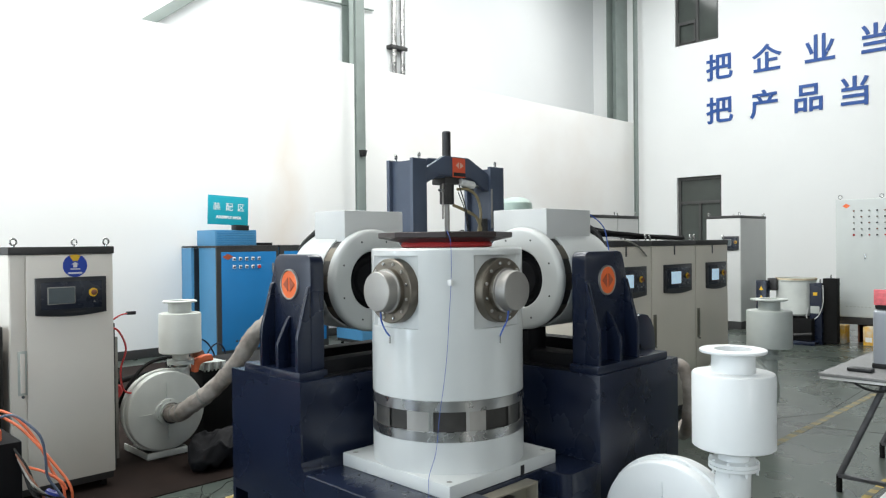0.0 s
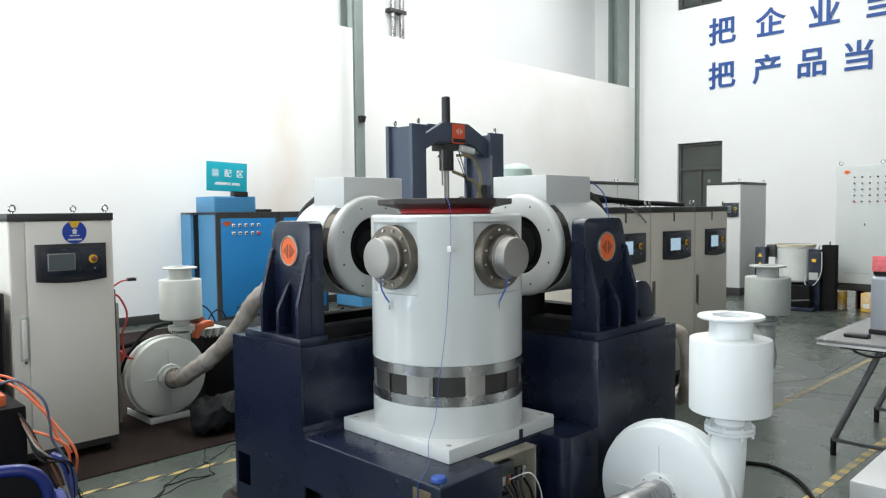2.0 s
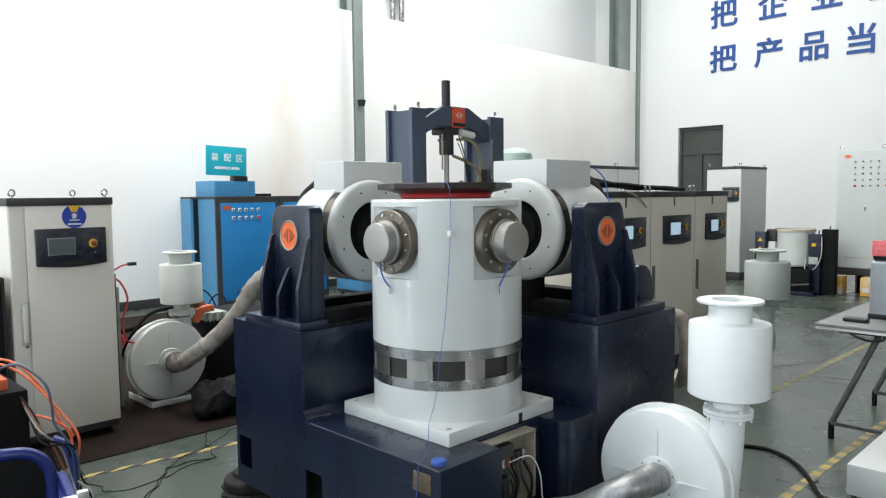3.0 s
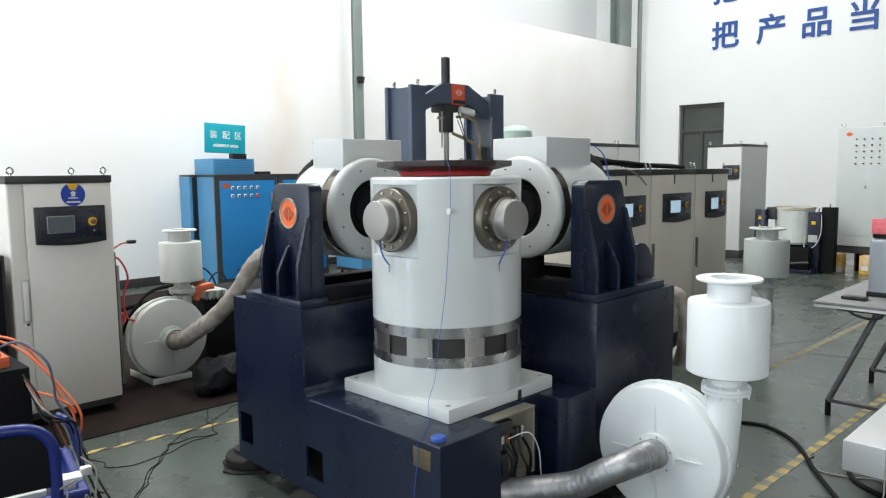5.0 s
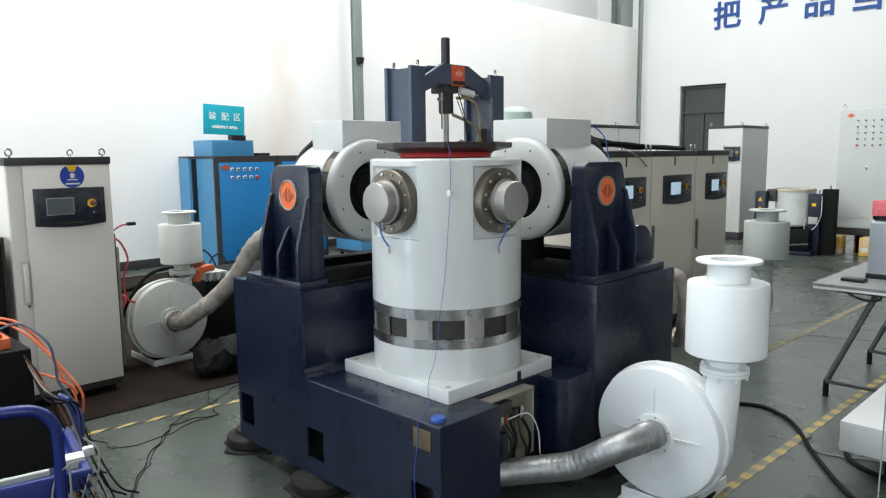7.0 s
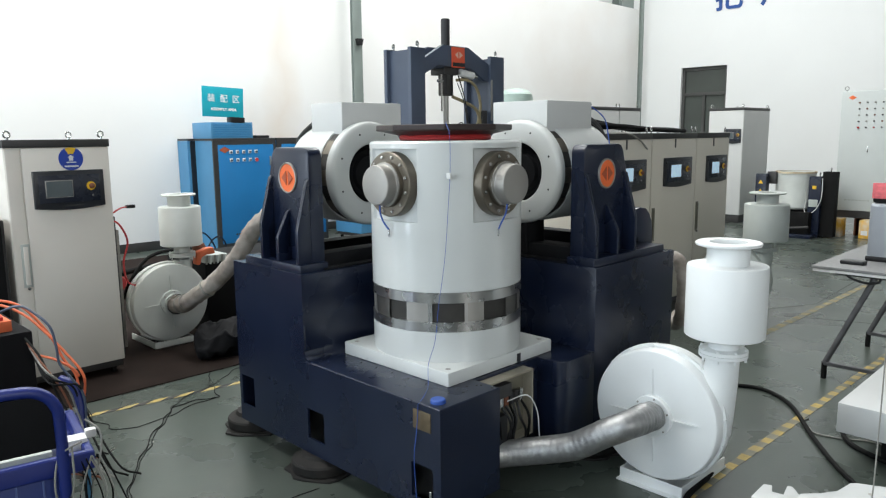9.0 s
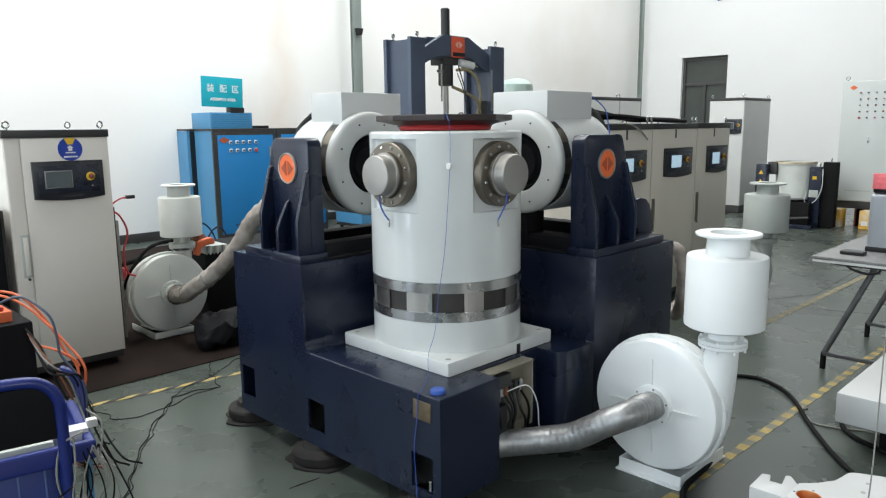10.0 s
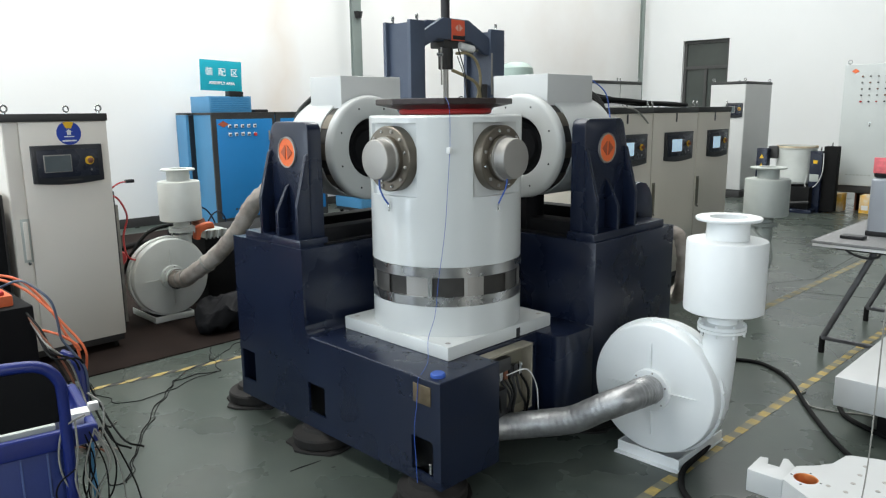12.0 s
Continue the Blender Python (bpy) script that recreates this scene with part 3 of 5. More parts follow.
            for s in (-1, 1):
                slab([(s * 0.008, -0.034), (s * 0.008, 0.034), (s * 0.048, 0.0)], 0.003, turn @ Matrix.Translation((0, 0, 0.0105)), bm=g)
            part("badge_mark", to(g), BADGEINK, bd)
        b = rod((mid + 0.13, face - 0.11, 1.405), (mid + 0.13, 0.24, 1.405), 0.09, 32)
        if side < 0:
            b.transform(Matrix.Diagonal((1, -1, 1, 1)))
        part("trunnion", to(b), CHARCOAL, br)
    # body along the axis
    a0 = 0.53
    ax = Matrix.Translation((a0, 0, 1.408)) @ pose(0, 0, 0, 0, 90, 0)
    flange = part("shaker_flange", to(lathe([(0.152, 0.10), (0.152, 0.006), (0.158, 0.0), (0.244, 0.0), (0.257, 0.004), (0.265, 0.013), (0.268, 0.026), (0.268, 0.046), (0.252, 0.042)], 72, ax)), WHITE2, machine, "off-white ring flange")
    for k in range(8):
        a = radians(22.5 + 45 * k)
        part("bolt", to(lathe([(0, -0.003), (0.004, -0.003), (0.0055, 0.0)], 8, ax @ Matrix.Translation((0.215 * math.cos(a), 0.215 * math.sin(a), 0)))), CHARCOAL, flange)
    part("shaker_core", to(lathe([(0, 0.03), (0.09, 0.03), (0.10, 0.045), (0.12, 0.045), (0.13, 0.06), (0.155, 0.06)], 48, ax)), MATTBLACK, machine)
    vent = part("shaker_band", to(lathe([(0.253, 0.04), (0.253, 0.128), (0.235, 0.128)], 72, ax)), BANDDARK, machine, "dark vented band")
    for k in range(10):
        part("band_plate", to(lathe([(0.249, 0.046), (0.257, 0.046), (0.257, 0.122), (0.249, 0.122)], 5, ax, None, k * 36 + 6, k * 36 + 24)), BRONZE, vent)
    part("shaker_body", to(lathe([(0.235, 0.12), (0.261, 0.122), (0.265, 0.13), (0.265, long - 0.135), (0.258, long - 0.08), (0.235, long - 0.035), (0.19, long - 0.005), (0, long)], 72, ax)), WHITE2, machine, "off-white cylinder body")
    jb = part("junction_box", to(box(box_a[0], box_a[1], box_o[0], box_o[1], 1.60, 1.772, 0.006)), CABWHITE, machine, "plain white sheet-metal box")
    part("box_gland", to(rod((box_a[1] - 0.004, (box_o[0] + box_o[1]) / 2, 1.70), (box_a[1] + 0.03, (box_o[0] + box_o[1]) / 2, 1.70), 0.03, 16)), BLACK, jb)
    return ped


arm(True, 0.40, 1.01, 0.445, 0.765, 0.555, (0.585, 0.85), (-0.25, 0.15), 0.465)
rear_lug = [(1.09, 0.96), (1.09, 1.19), (1.16, 1.198), (1.22, 1.188), (1.262, 1.155), (1.288, 1.11), (1.30, 1.05), (1.302, 0.96)]
part("rear_lug", slab(rear_lug, 0.06, Matrix.Translation((0, -0.30, 0)) @ XZ, 0.008), NAVY, machine)
arm(False, 0.50, 1.27, 0.525, 0.885, 0.51, (0.585, 0.985), (-0.215, 0.145), 0.60)

# vertical drum with two flats for the side caps
part("drum_plate", box(-0.352, 0.365, -0.352, 0.355, Z_BEAM, 0.617, 0.007), DRUMWHITE, machine, "thick white square mounting plate")
for x, y in ((-0.31, 0.31), (0.32, 0.31), (0.32, -0.31), (-0.31, -0.31), (-0.31, 0.1), (0.1, -0.31), (-0.31, -0.1), (-0.1, -0.31)):
    part("plate_bolt", lathe([(0, 0.001), (0.011, 0.001), (0.013, 0.0)], 12, Matrix.Translation((x, y, 0.617))), SATIN, machine)
part("plate_notch", box(0.10, 0.125, -0.354, -0.33, 0.557, 0.60), BLACK, machine)
RD = 0.352
FLAT, POCKET = 0.325, 0.311
prof = [(0.30, 0.617), (RD, 0.617), (RD, 0.752), (RD - 0.006, 0.755)]
part("drum_foot", lathe(prof, 96), DRUMWHITE, machine, "white painted drum foot")
prof = [(RD - 0.006, 0.925), (RD, 0.929), (RD, 1.21), (RD, 1.2302), (RD, 1.2304), (RD, 1.545), (RD, 1.5452), (RD, 1.568), (RD - 0.006, 1.576), (RD - 0.02, 1.578), (0.2, 1.578)]
b = lathe(prof, 192)
for v in b.verts:
    if 1.2303 < v.co.z < 1.5451:
        if abs(v.co.y) < 0.145:
            v.co.x = max(v.co.x, -POCKET)
        if abs(v.co.x + 0.01) < 0.145:
            v.co.y = max(v.co.y, -POCKET)
part("drum_shell", b, DRUMWHITE, machine, "glossy white drum shell")
band = part("drum_band", lathe([(RD - 0.012, 0.75), (RD - 0.012, 0.93)], 96), BANDDARK, machine, "dark ventilation band")
part("band_ring", lathe([(RD - 0.01, 0.753), (RD + 0.001, 0.753), (RD + 0.001, 0.796), (RD - 0.01, 0.796)], 96), BANDSTEEL, band)
part("band_ring", lathe([(RD - 0.01, 0.882), (RD + 0.001, 0.882), (RD + 0.001, 0.927), (RD - 0.01, 0.927)], 96), BANDSTEEL, band)
# bright vent plates round the band; angles from the front corner, positive to the right
for a, w, mm in ((-74, 6, SATIN), (-57, 9, DULLPLATE), (-22.5, 8.5, SATIN), (-12.5, 1.6, BANDSTEEL), (13.5, 1.2, BANDSTEEL), (20.8, 6.6, SATIN), (57, 8, DULLPLATE), (74, 6, SATIN), (110, 9, SATIN), (150, 9, SATIN), (190, 9, SATIN), (230, 9, SATIN), (262, 9, SATIN)):
    part("band_plate", lathe([(RD - 0.012, 0.79), (RD - 0.004, 0.79), (RD - 0.004, 0.888), (RD - 0.012, 0.888)], 8, None, None, 225 + a - w, 225 + a + w), mm, band)


def side_cap(m):
    """Bolted ring and round cap on a flat of the drum; local z points out."""
    cap = part("side_ring", lathe([(0.0, -0.02), (0.141, -0.02), (0.141, 0.004), (0.141, 0.030), (0.137, 0.034), (0.10, 0.034), (0.098, 0.05), (0.0, 0.05)], 64, m), BRONZE, machine, "brown burnished steel ring")
    for k in range(12):
        a = radians(15 + 30 * k)
        part("ring_bolt", lathe([(0, 0.008), (0.005, 0.009), (0.0075, 0.006), (0.0075, 0.0)], 10, m @ Matrix.Translation((0.12 * math.cos(a), 0.12 * math.sin(a), 0.033))), SATIN if k % 3 else STEEL, cap)
    part("round_cap", lathe([(0.096, 0.05), (0.096, 0.056), (0.088, 0.058), (0.086, 0.062), (0.086, 0.102), (0.083, 0.107), (0.078, 0.108), (0, 0.108)], 64, m), SATIN, cap, "satin steel cap", crease=20)
    g = rod(m @ Vector((0, 0.0, 0)) + Vector((0, 0, -0.10)), m @ Vector((0, 0, 0.07)) + Vector((0, 0, -0.093)), 0.004, 8)
    part("pin", g, STEEL, cap)
    return cap


side_cap(Matrix.Translation((-FLAT, 0.0, 1.392)) @ pose(0, 0, 0, 0, -90, 0))
side_cap(Matrix.Translation((-0.01, -FLAT, 1.392)) @ pose(0, 0, 0, 90, 0, 0))
part("bellows_ring", lathe([(0.10, 1.577), (0.20, 1.577), (0.212, 1.583), (0.214, 1.592), (0.208, 1.603), (0.15, 1.606)], 72), RED, machine, "red rubber ring")
OFF = -0.004
part("table_plate", lathe([(0.0, 1.590), (0.16, 1.590), (0.285, 1.617), (0.312, 1.622), (0.315, 1.626), (0.315, 1.645), (0.312, 1.648), (0, 1.648)], 8, pose(OFF, -OFF, 0, 0, 0, 0)), PLATEDARK, machine, "dark eight-sided table plate")

# isolating feet
for x, y in ((-0.43, 1.10), (-0.485, 0.385), (-0.48, -0.38), (0.62, -0.42), (1.14, -0.42), (0.5, 1.06), (1.14, 0.42)):
    ft = part("isolator_foot", lathe([(0, 0.012), (0.142, 0.012), (0.148, 0.02), (0.149, 0.056), (0.143, 0.065), (0.118, 0.072), (0.104, 0.08), (0.095, 0.0985), (0, 0.0985)], 40, Matrix.Translation((x, y, 0))), DUSTYRUBBER, machine, "black rubber isolator foot")
    rim = [(x + (0.172 + 0.05 * noise.noise(Vector((3 * math.cos(a), 3 * math.sin(a), 9 * x + y)))) * math.cos(a), y + (0.172 + 0.05 * noise.noise(Vector((3 * math.cos(a), 3 * math.sin(a), 7 + 9 * x + y)))) * math.sin(a)) for a in [k * math.pi / 9 for k in range(18)]]
    part("foot_pad", slab(rim, 0.012, None, 0.003), DUSTYRUBBER, ft)
    part("foot_nut", rod((x, y, 0.098), (x, y, 0.10), 0.03, 6), CHARCOAL, ft)

# open terminal box under the plate
tb = part("terminal_box", pierced(-0.195, 0.13, 0.23, 0.54, [(-0.187, 0.122, 0.238, 0.532)], 0.06, Matrix.Translation((0, -0.365, 0)) @ XZ), SHADEDCREAM, machine, "open cream terminal box")
# Dark olive back plate carries the shade within the open box.
part("terminal_back_shade", box(-0.19, 0.125, -0.37, -0.362, 0.235, 0.535), OLIVE, tb)
part("terminal_block", box(-0.175, -0.03, -0.43, -0.37, 0.455, 0.515, 0.004), CHARCOAL, tb)
part("terminal_block", box(-0.175, -0.07, -0.44, -0.37, 0.25, 0.38, 0.004), BLACK, tb)
part("terminal_rail", box(-0.16, 0.08, -0.40, -0.37, 0.42, 0.445, 0.003), STEEL, tb)
for k in range(7):
    part("terminal", box(-0.16 + 0.034 * k, -0.135 + 0.034 * k, -0.415, -0.39, 0.405, 0.46, 0.003), (BLACK, CHARCOAL, STEEL, BROWN)[k % 4], tb)
rng = random.Random(4)
for k in range(9):
    x = -0.16 + 0.027 * k
    part("terminal_wire", tube([(x, -0.41, 0.41), (x + rng.uniform(-0.02, 0.03), -0.44, 0.34), (x + rng.uniform(-0.03, 0.05), -0.43, 0.25), (x + 0.03, -0.40, 0.14)], 0.006, 6, 5), (BLACK, BLACK, SOFTBLACK)[k % 3], tb)
part("white_wire", tube([(-0.05, -0.42, 0.43), (0.03, -0.47, 0.45), (0.09, -0.48, 0.36), (0.12, -0.47, 0.24), (0.15, -0.46, 0.18)], 0.003, 6, 6), PAPER, tb)
part("blue_cap", lathe([(0, 0.016), (0.026, 0.016), (0.03, 0.012), (0.031, 0.0)], 24, Matrix.Translation((-0.50, -0.44, Z_BEAM))), BLUEWIRE, machine, "blue plastic cap")
part("data_plate", box(-0.5585, -0.5545, -0.455, -0.355, 0.445, 0.525, 0.001), AGEDPLATE, machine, "worn metal data plate")

# thin blue lead down the drum, and short leads at the caps
lead = thing("thin_blue_lead", "thin blue sensor wire hanging down the white drum", "wire")
part("upper_run", tube([(-0.215, -0.215, 1.652), (-0.238, -0.26, 1.60), (-0.252, -0.275, 1.45), (-0.262, -0.27, 1.28), (-0.27, -0.262, 1.12), (-0.278, -0.25, 1.0), (-0.29, -0.235, 0.87), (-0.30, -0.222, 0.72), (-0.345, -0.225, 0.625), (-0.40, -0.28, 0.56), (-0.50, -0.36, 0.562), (-0.56, -0.388, 0.55)], 0.0011, 6, 6), BLUEWIRE, lead)
part("lower_run", tube([(-0.56, -0.388, 0.55), (-0.563, -0.38, 0.44), (-0.566, -0.366, 0.32), (-0.562, -0.37, 0.17), (-0.58, -0.39, 0.06), (-0.66, -0.42, 0.004)], 0.0017, 6, 6), BLUEWIRE, lead)
part("tape_tab", box(-0.262, -0.252, -0.285, -0.262, 1.42, 1.445, 0.002), PAPER, lead)
for pts in ([(-0.395, 0.015, 1.305), (-0.394, 0.012, 1.265), (-0.382, 0.002, 1.225), (-0.364, -0.008, 1.195)], [(-0.025, -0.395, 1.305), (-0.03, -0.391, 1.265), (-0.043, -0.378, 1.225), (-0.047, -0.364, 1.195)]):
    w = tagged(part("blue_lead", tube(pts, 0.0036, 8, 6), BLUEWIRE), "short blue wire hanging from a steel cap", "wire", group="cap leads")
    part("metal_tip", rod(Vector(pts[-1]) + Vector((0, 0, 0.004)), Vector(pts[-1]) + Vector((0, 0, -0.03)), 0.004, 8, None, 0.001), STEEL, w)
for pts in ([(1.02, 0.03, 1.70), (1.14, 0.0, 1.76), (1.24, 0.0, 1.74), (1.30, -0.03, 1.68), (1.31, -0.05, 1.58), (1.25, -0.1, 1.50)],):
    tagged(part("blue_lead", tube(pts, 0.0035, 8, 6), BLUEWIRE), "blue cable looping behind the white box", "wire")
for pts in ([(0.04, 0.86, 1.70), (-0.04, 0.90, 1.70), (-0.12, 0.91, 1.65), (-0.18, 0.93, 1.58), (-0.16, 0.98, 1.48)], [(0.985, -0.03, 1.70), (1.04, -0.08, 1.69), (1.09, -0.12, 1.64), (1.12, -0.14, 1.58)]):
    tagged(part("black_cable", tube(pts, 0.014, 10, 6), BLACK), "thick black cable leaving the white box", "cable", group="shaker cables")


# ---- portal frame behind the machine ----
portal = thing("portal_frame", "slate-blue steel test frame with a black actuator", "test frame", Matrix.Translation((1.15, 1.12, 0)))


def channel_column(x0, x1, y0, y1, z1):
    b = box(x0, x1, y0, y0 + 0.03, 0, z1, 0.004)
    box(x0, x1, y1 - 0.03, y1, 0, z1, 0.004, bm=b)
    box((x0 + x1) / 2 - 0.035, (x0 + x1) / 2 + 0.035, y0 + 0.028, y1 - 0.028, 0, z1 - 0.012, bm=b)
    return b


lc = part("column", channel_column(-0.42, -0.295, -0.10, 0.16, 2.15), NAVY2, portal)
rc = part("column", channel_column(0.335, 0.48, -0.10, 0.16, 2.14), NAVY2, portal)
eyebolt(lc, -0.35, -0.085, 2.15, 20, 0.012)
eyebolt(lc, -0.36, 0.13, 2.15, 20, 0.012)
eyebolt(rc, 0.40, -0.085, 2.14, 20, 0.012)
part("scale_strip", box(0.336, 0.352, -0.104, -0.0995, 1.70, 1.98, 0.001), SATIN, rc)
beam = [(-0.297, 1.985), (-0.297, 2.085), (-0.11, 2.185), (0.13, 2.185), (0.337, 2.085), (0.337, 1.965), (0.30, 1.97), (0.19, 2.035), (0.14, 2.05), (-0.16, 2.05)]
for y in (-0.045, 0.10):
    part("crosshead", slab(beam, 0.035, Matrix.Translation((0, y, 0)) @ XZ, 0.004), NAVY2, portal)
part("crosshead_web", box(-0.28, 0.32, -0.045, 0.066, 2.04, 2.07, 0.004), NAVY2, portal)
part("actuator_rod", rod((0.0, 0.01, 2.09), (0.0, 0.01, 2.37), 0.030, 24, None, 0.006), BLACK, portal)
part("actuator_body", rod((0.0, 0.01, 1.865), (0.0, 0.01, 2.08), 0.05, 24, None, 0.006), BLACK, portal)
part("actuator_block", box(-0.075, 0.062, -0.05, 0.08, 2.0, 2.07, 0.006), CHARCOAL, portal)
part("actuator_valve", box(-0.06, -0.02, -0.06, 0.02, 1.87, 2.0, 0.004), CHARCOAL, portal)
part("push_rod", rod((0.0, 0.01, 1.25), (0.0, 0.01, 1.87), 0.018, 16), SATIN, portal)
part("probe", rod((-0.10, -0.05, 1.76), (-0.10, -0.05, 2.0), 0.006, 10), SATIN, portal)
part("probe_knob", rod((-0.135, -0.05, 1.955), (-0.09, -0.05, 1.955), 0.010, 10), STEEL, portal)
part("sensor", rod((0.07, -0.05, 2.02), (0.20, -0.06, 2.0), 0.026, 14, None, 0.006), PAPER, portal)
part("oil_hose", tube([(0.06, -0.03, 1.97), (0.14, -0.06, 1.97), (0.22, -0.07, 1.92), (0.26, -0.07, 1.80), (0.25, -0.05, 1.66), (0.26, -0.02, 1.5)], 0.010, 8, 6), TANHOSE, portal)
part("oil_hose", tube([(0.03, -0.02, 1.86), (0.12, -0.06, 1.82), (0.22, -0.07, 1.77), (0.27, -0.06, 1.66), (0.28, -0.02, 1.5)], 0.011, 8, 6), TANHOSE, portal)
part("thin_wire", tube([(0.06, -0.05, 2.0), (0.10, -0.07, 1.85), (0.13, -0.07, 1.7), (0.14, -0.06, 1.5)], 0.004, 6, 6), BLACK, portal)
part("valve_stack", box(0.275, 0.33, -0.075, -0.02, 1.60, 1.77, 0.006), CHARCOAL, portal)
part("thin_wire", tube([(0.05, -0.05, 1.95), (0.08, -0.08, 1.83), (0.12, -0.07, 1.70), (0.15, -0.06, 1.5)], 0.003, 6, 6), BLACK, portal)
part("thin_wire", tube([(0.0, -0.06, 1.62), (0.03, -0.08, 1.675), (0.07, -0.08, 1.68), (0.10, -0.06, 1.62)], 0.004, 6, 6), BLACK, portal)
part("sensor_tip", rod((0.195, -0.0595, 2.0015), (0.235, -0.062, 1.995), 0.015, 12, None, 0.003), STEEL, portal)
part("foot", box(-0.42, 0.53, -0.22, 0.28, 0, 0.05, 0.006), NAVY2, portal)
bd = part("badge", box(-0.035, 0.088, -0.0855, -0.0785, 2.045, 2.178, 0.002), REDBADGE, portal, "square red maker's badge")
b = bmesh.new()
for s in (-1, 1):
    slab([(0.03 + s * 0.006, 2.105), (0.03 + s * 0.006, 2.15), (0.03 + s * 0.036, 2.128)], 0.002, Matrix.Translation((0, -0.0855, 0)) @ XZ, bm=b)
part("badge_mark", b, BADGEPALE, bd)
for k in range(4):
    part("badge_bar", box(-0.028 + k * 0.029, 0.0005 + k * 0.029, -0.0875, -0.085, 2.053, 2.078), BLACK, bd)


# ---- cabinets ----
def emergency_stop(parent, m):
    s = part("stop_ring", lathe([(0, 0), (0.026, 0), (0.028, 0.003), (0.0, 0.004)], 28, m), YELLOW, parent, "yellow ring round a stop button")
    part("stop_button", lathe([(0.009, 0.003), (0.010, 0.014), (0.017, 0.016), (0.018, 0.022), (0.012, 0.026), (0, 0.027)], 24, m), BROWN, s)


def control_panel(parent, u0, u1, v0, v1, m, screen, lit):
    """A black bezel with a curved lower lip, a screen and a stop button; u, v on the door, w out of it."""
    n = 10
    low = [(u0 + (u1 - u0) * k / n, v0 - 0.016 * math.sin(math.pi * k / n)) for k in range(n + 1)]
    p = part("control_panel", slab(low + [(u1, v1), (u0, v1)], 0.022, m, 0.004), PANEL, parent, "black control panel")
    w, h = u1 - u0, v1 - v0
    part("panel_face", slab([(u0 + 0.07 * w, v0 + 0.14 * h), (u1 - 0.07 * w, v0 + 0.14 * h), (u1 - 0.07 * w, v1 - 0.12 * h), (u0 + 0.07 * w, v1 - 0.12 * h)], 0.003, m @ Matrix.Translation((0, 0, 0.021)), 0.001), PANELFACE, p)
    s0, s1, t0, t1 = u0 + screen[0] * w, u0 + screen[1] * w, v0 + screen[2] * h, v0 + screen[3] * h
    fr = part("screen_frame", slab([(s0 - 0.006, t0 - 0.006), (s1 + 0.006, t0 - 0.006), (s1 + 0.006, t1 + 0.006), (s0 - 0.006, t1 + 0.006)], 0.003, m @ Matrix.Translation((0, 0, 0.023)), 0.001), SATIN if not lit else BLACK, p)
    part("screen", slab([(s0, t0), (s1, t0), (s1, t1), (s0, t1)], 0.002, m @ Matrix.Translation((0, 0, 0.0255))), SCREEN if lit else SCREENOFF, fr)
    emergency_stop(p, m @ Matrix.Translation((u0 + 0.80 * w, v0 + 0.56 * h, 0.024)))
    part("key_switch", lathe([(0, 0.004), (0.006, 0.004), (0.007, 0)], 14, m @ Matrix.Translation((u0 + 0.82 * w, v0 + 0.30 * h, 0.024))), SATIN, p)
    part("maker_bar", slab([(u0 + 0.38 * w, v0 + 0.03 * h), (u0 + 0.68 * w, v0 + 0.03 * h), (u0 + 0.68 * w, v0 + 0.065 * h), (u0 + 0.38 * w, v0 + 0.065 * h)], 0.001, m @ Matrix.Translation((0, 0, 0.022))), CHARCOAL, p)
    return p


def cabinet(label, x0, x1, y0, y1, h, paint, panel, lit, handle_u, plinth=0.10, casters=True, group="", lid=0.048, stile=0.006):
    """A sheet-steel cabinet; its door faces -y."""
    c = thing("electrical_cabinet", label, "cabinet", Matrix.Translation((x0, y0, 0)), group)
    w, d = x1 - x0, y1 - y0
    body = part("body", box(0, w, 0.012, d, plinth, h - lid, 0.006), paint, c)
    dr = part("door", box(stile, w - 0.006, 0.0, 0.014, plinth + 0.006, h - lid - 0.004, 0.004), paint, c)
    if stile > 0.05:
        part("front_stile", box(0.004, stile - 0.005, 0.003, 0.014, plinth + 0.006, h - lid - 0.004, 0.006, 3), paint, c)
    part("lid", box(-0.004, w + 0.004, -0.004, d + 0.004, h - lid, h, 0.005), CHARCOAL, c, "charcoal top cover")
    part("plinth", box(0.01, w - 0.01, 0.02, d - 0.01, 0.055 if casters else 0.0, plinth, 0.003), CHARCOAL, c)
    if casters:
        for cx in (0.06, w - 0.06):
            for cy in (0.07, d - 0.07):
                k = part("caster", rod((cx - 0.012, cy, 0.028), (cx + 0.012, cy, 0.028), 0.028, 18), SOFTBLACK, c)
                part("caster_fork", box(cx - 0.018, cx + 0.018, cy - 0.02, cy + 0.02, 0.035, 0.057, 0.003), STEEL, k)
    for cx, cy in ((0.035, 0.035), (w - 0.035, 0.035), (w - 0.035, d - 0.035), (0.035, d - 0.035)):
        eyebolt(c, cx, cy, h, 15, 0.02)
    hd = part("handle_recess", box(handle_u - 0.026, handle_u + 0.026, -0.003, 0.002, h * 0.43, h * 0.60, 0.002), OLIVE if lit else GREYPAINT, dr, "flush door handle")
    part("handle", box(handle_u - 0.013, handle_u + 0.013, -0.012, -0.003, h * 0.44, h * 0.59, 0.003), OLIVE if lit else paint, hd)
    part("lock", rod((handle_u, -0.016, h * 0.425), (handle_u, 0.0, h * 0.425), 0.009, 12), STEEL, hd)
    if panel:
        u0, u1, v0, v1, scr = panel
        control_panel(dr, u0, u1, v0, v1, XZ @ Matrix.Identity(4), scr, lit)
    return c


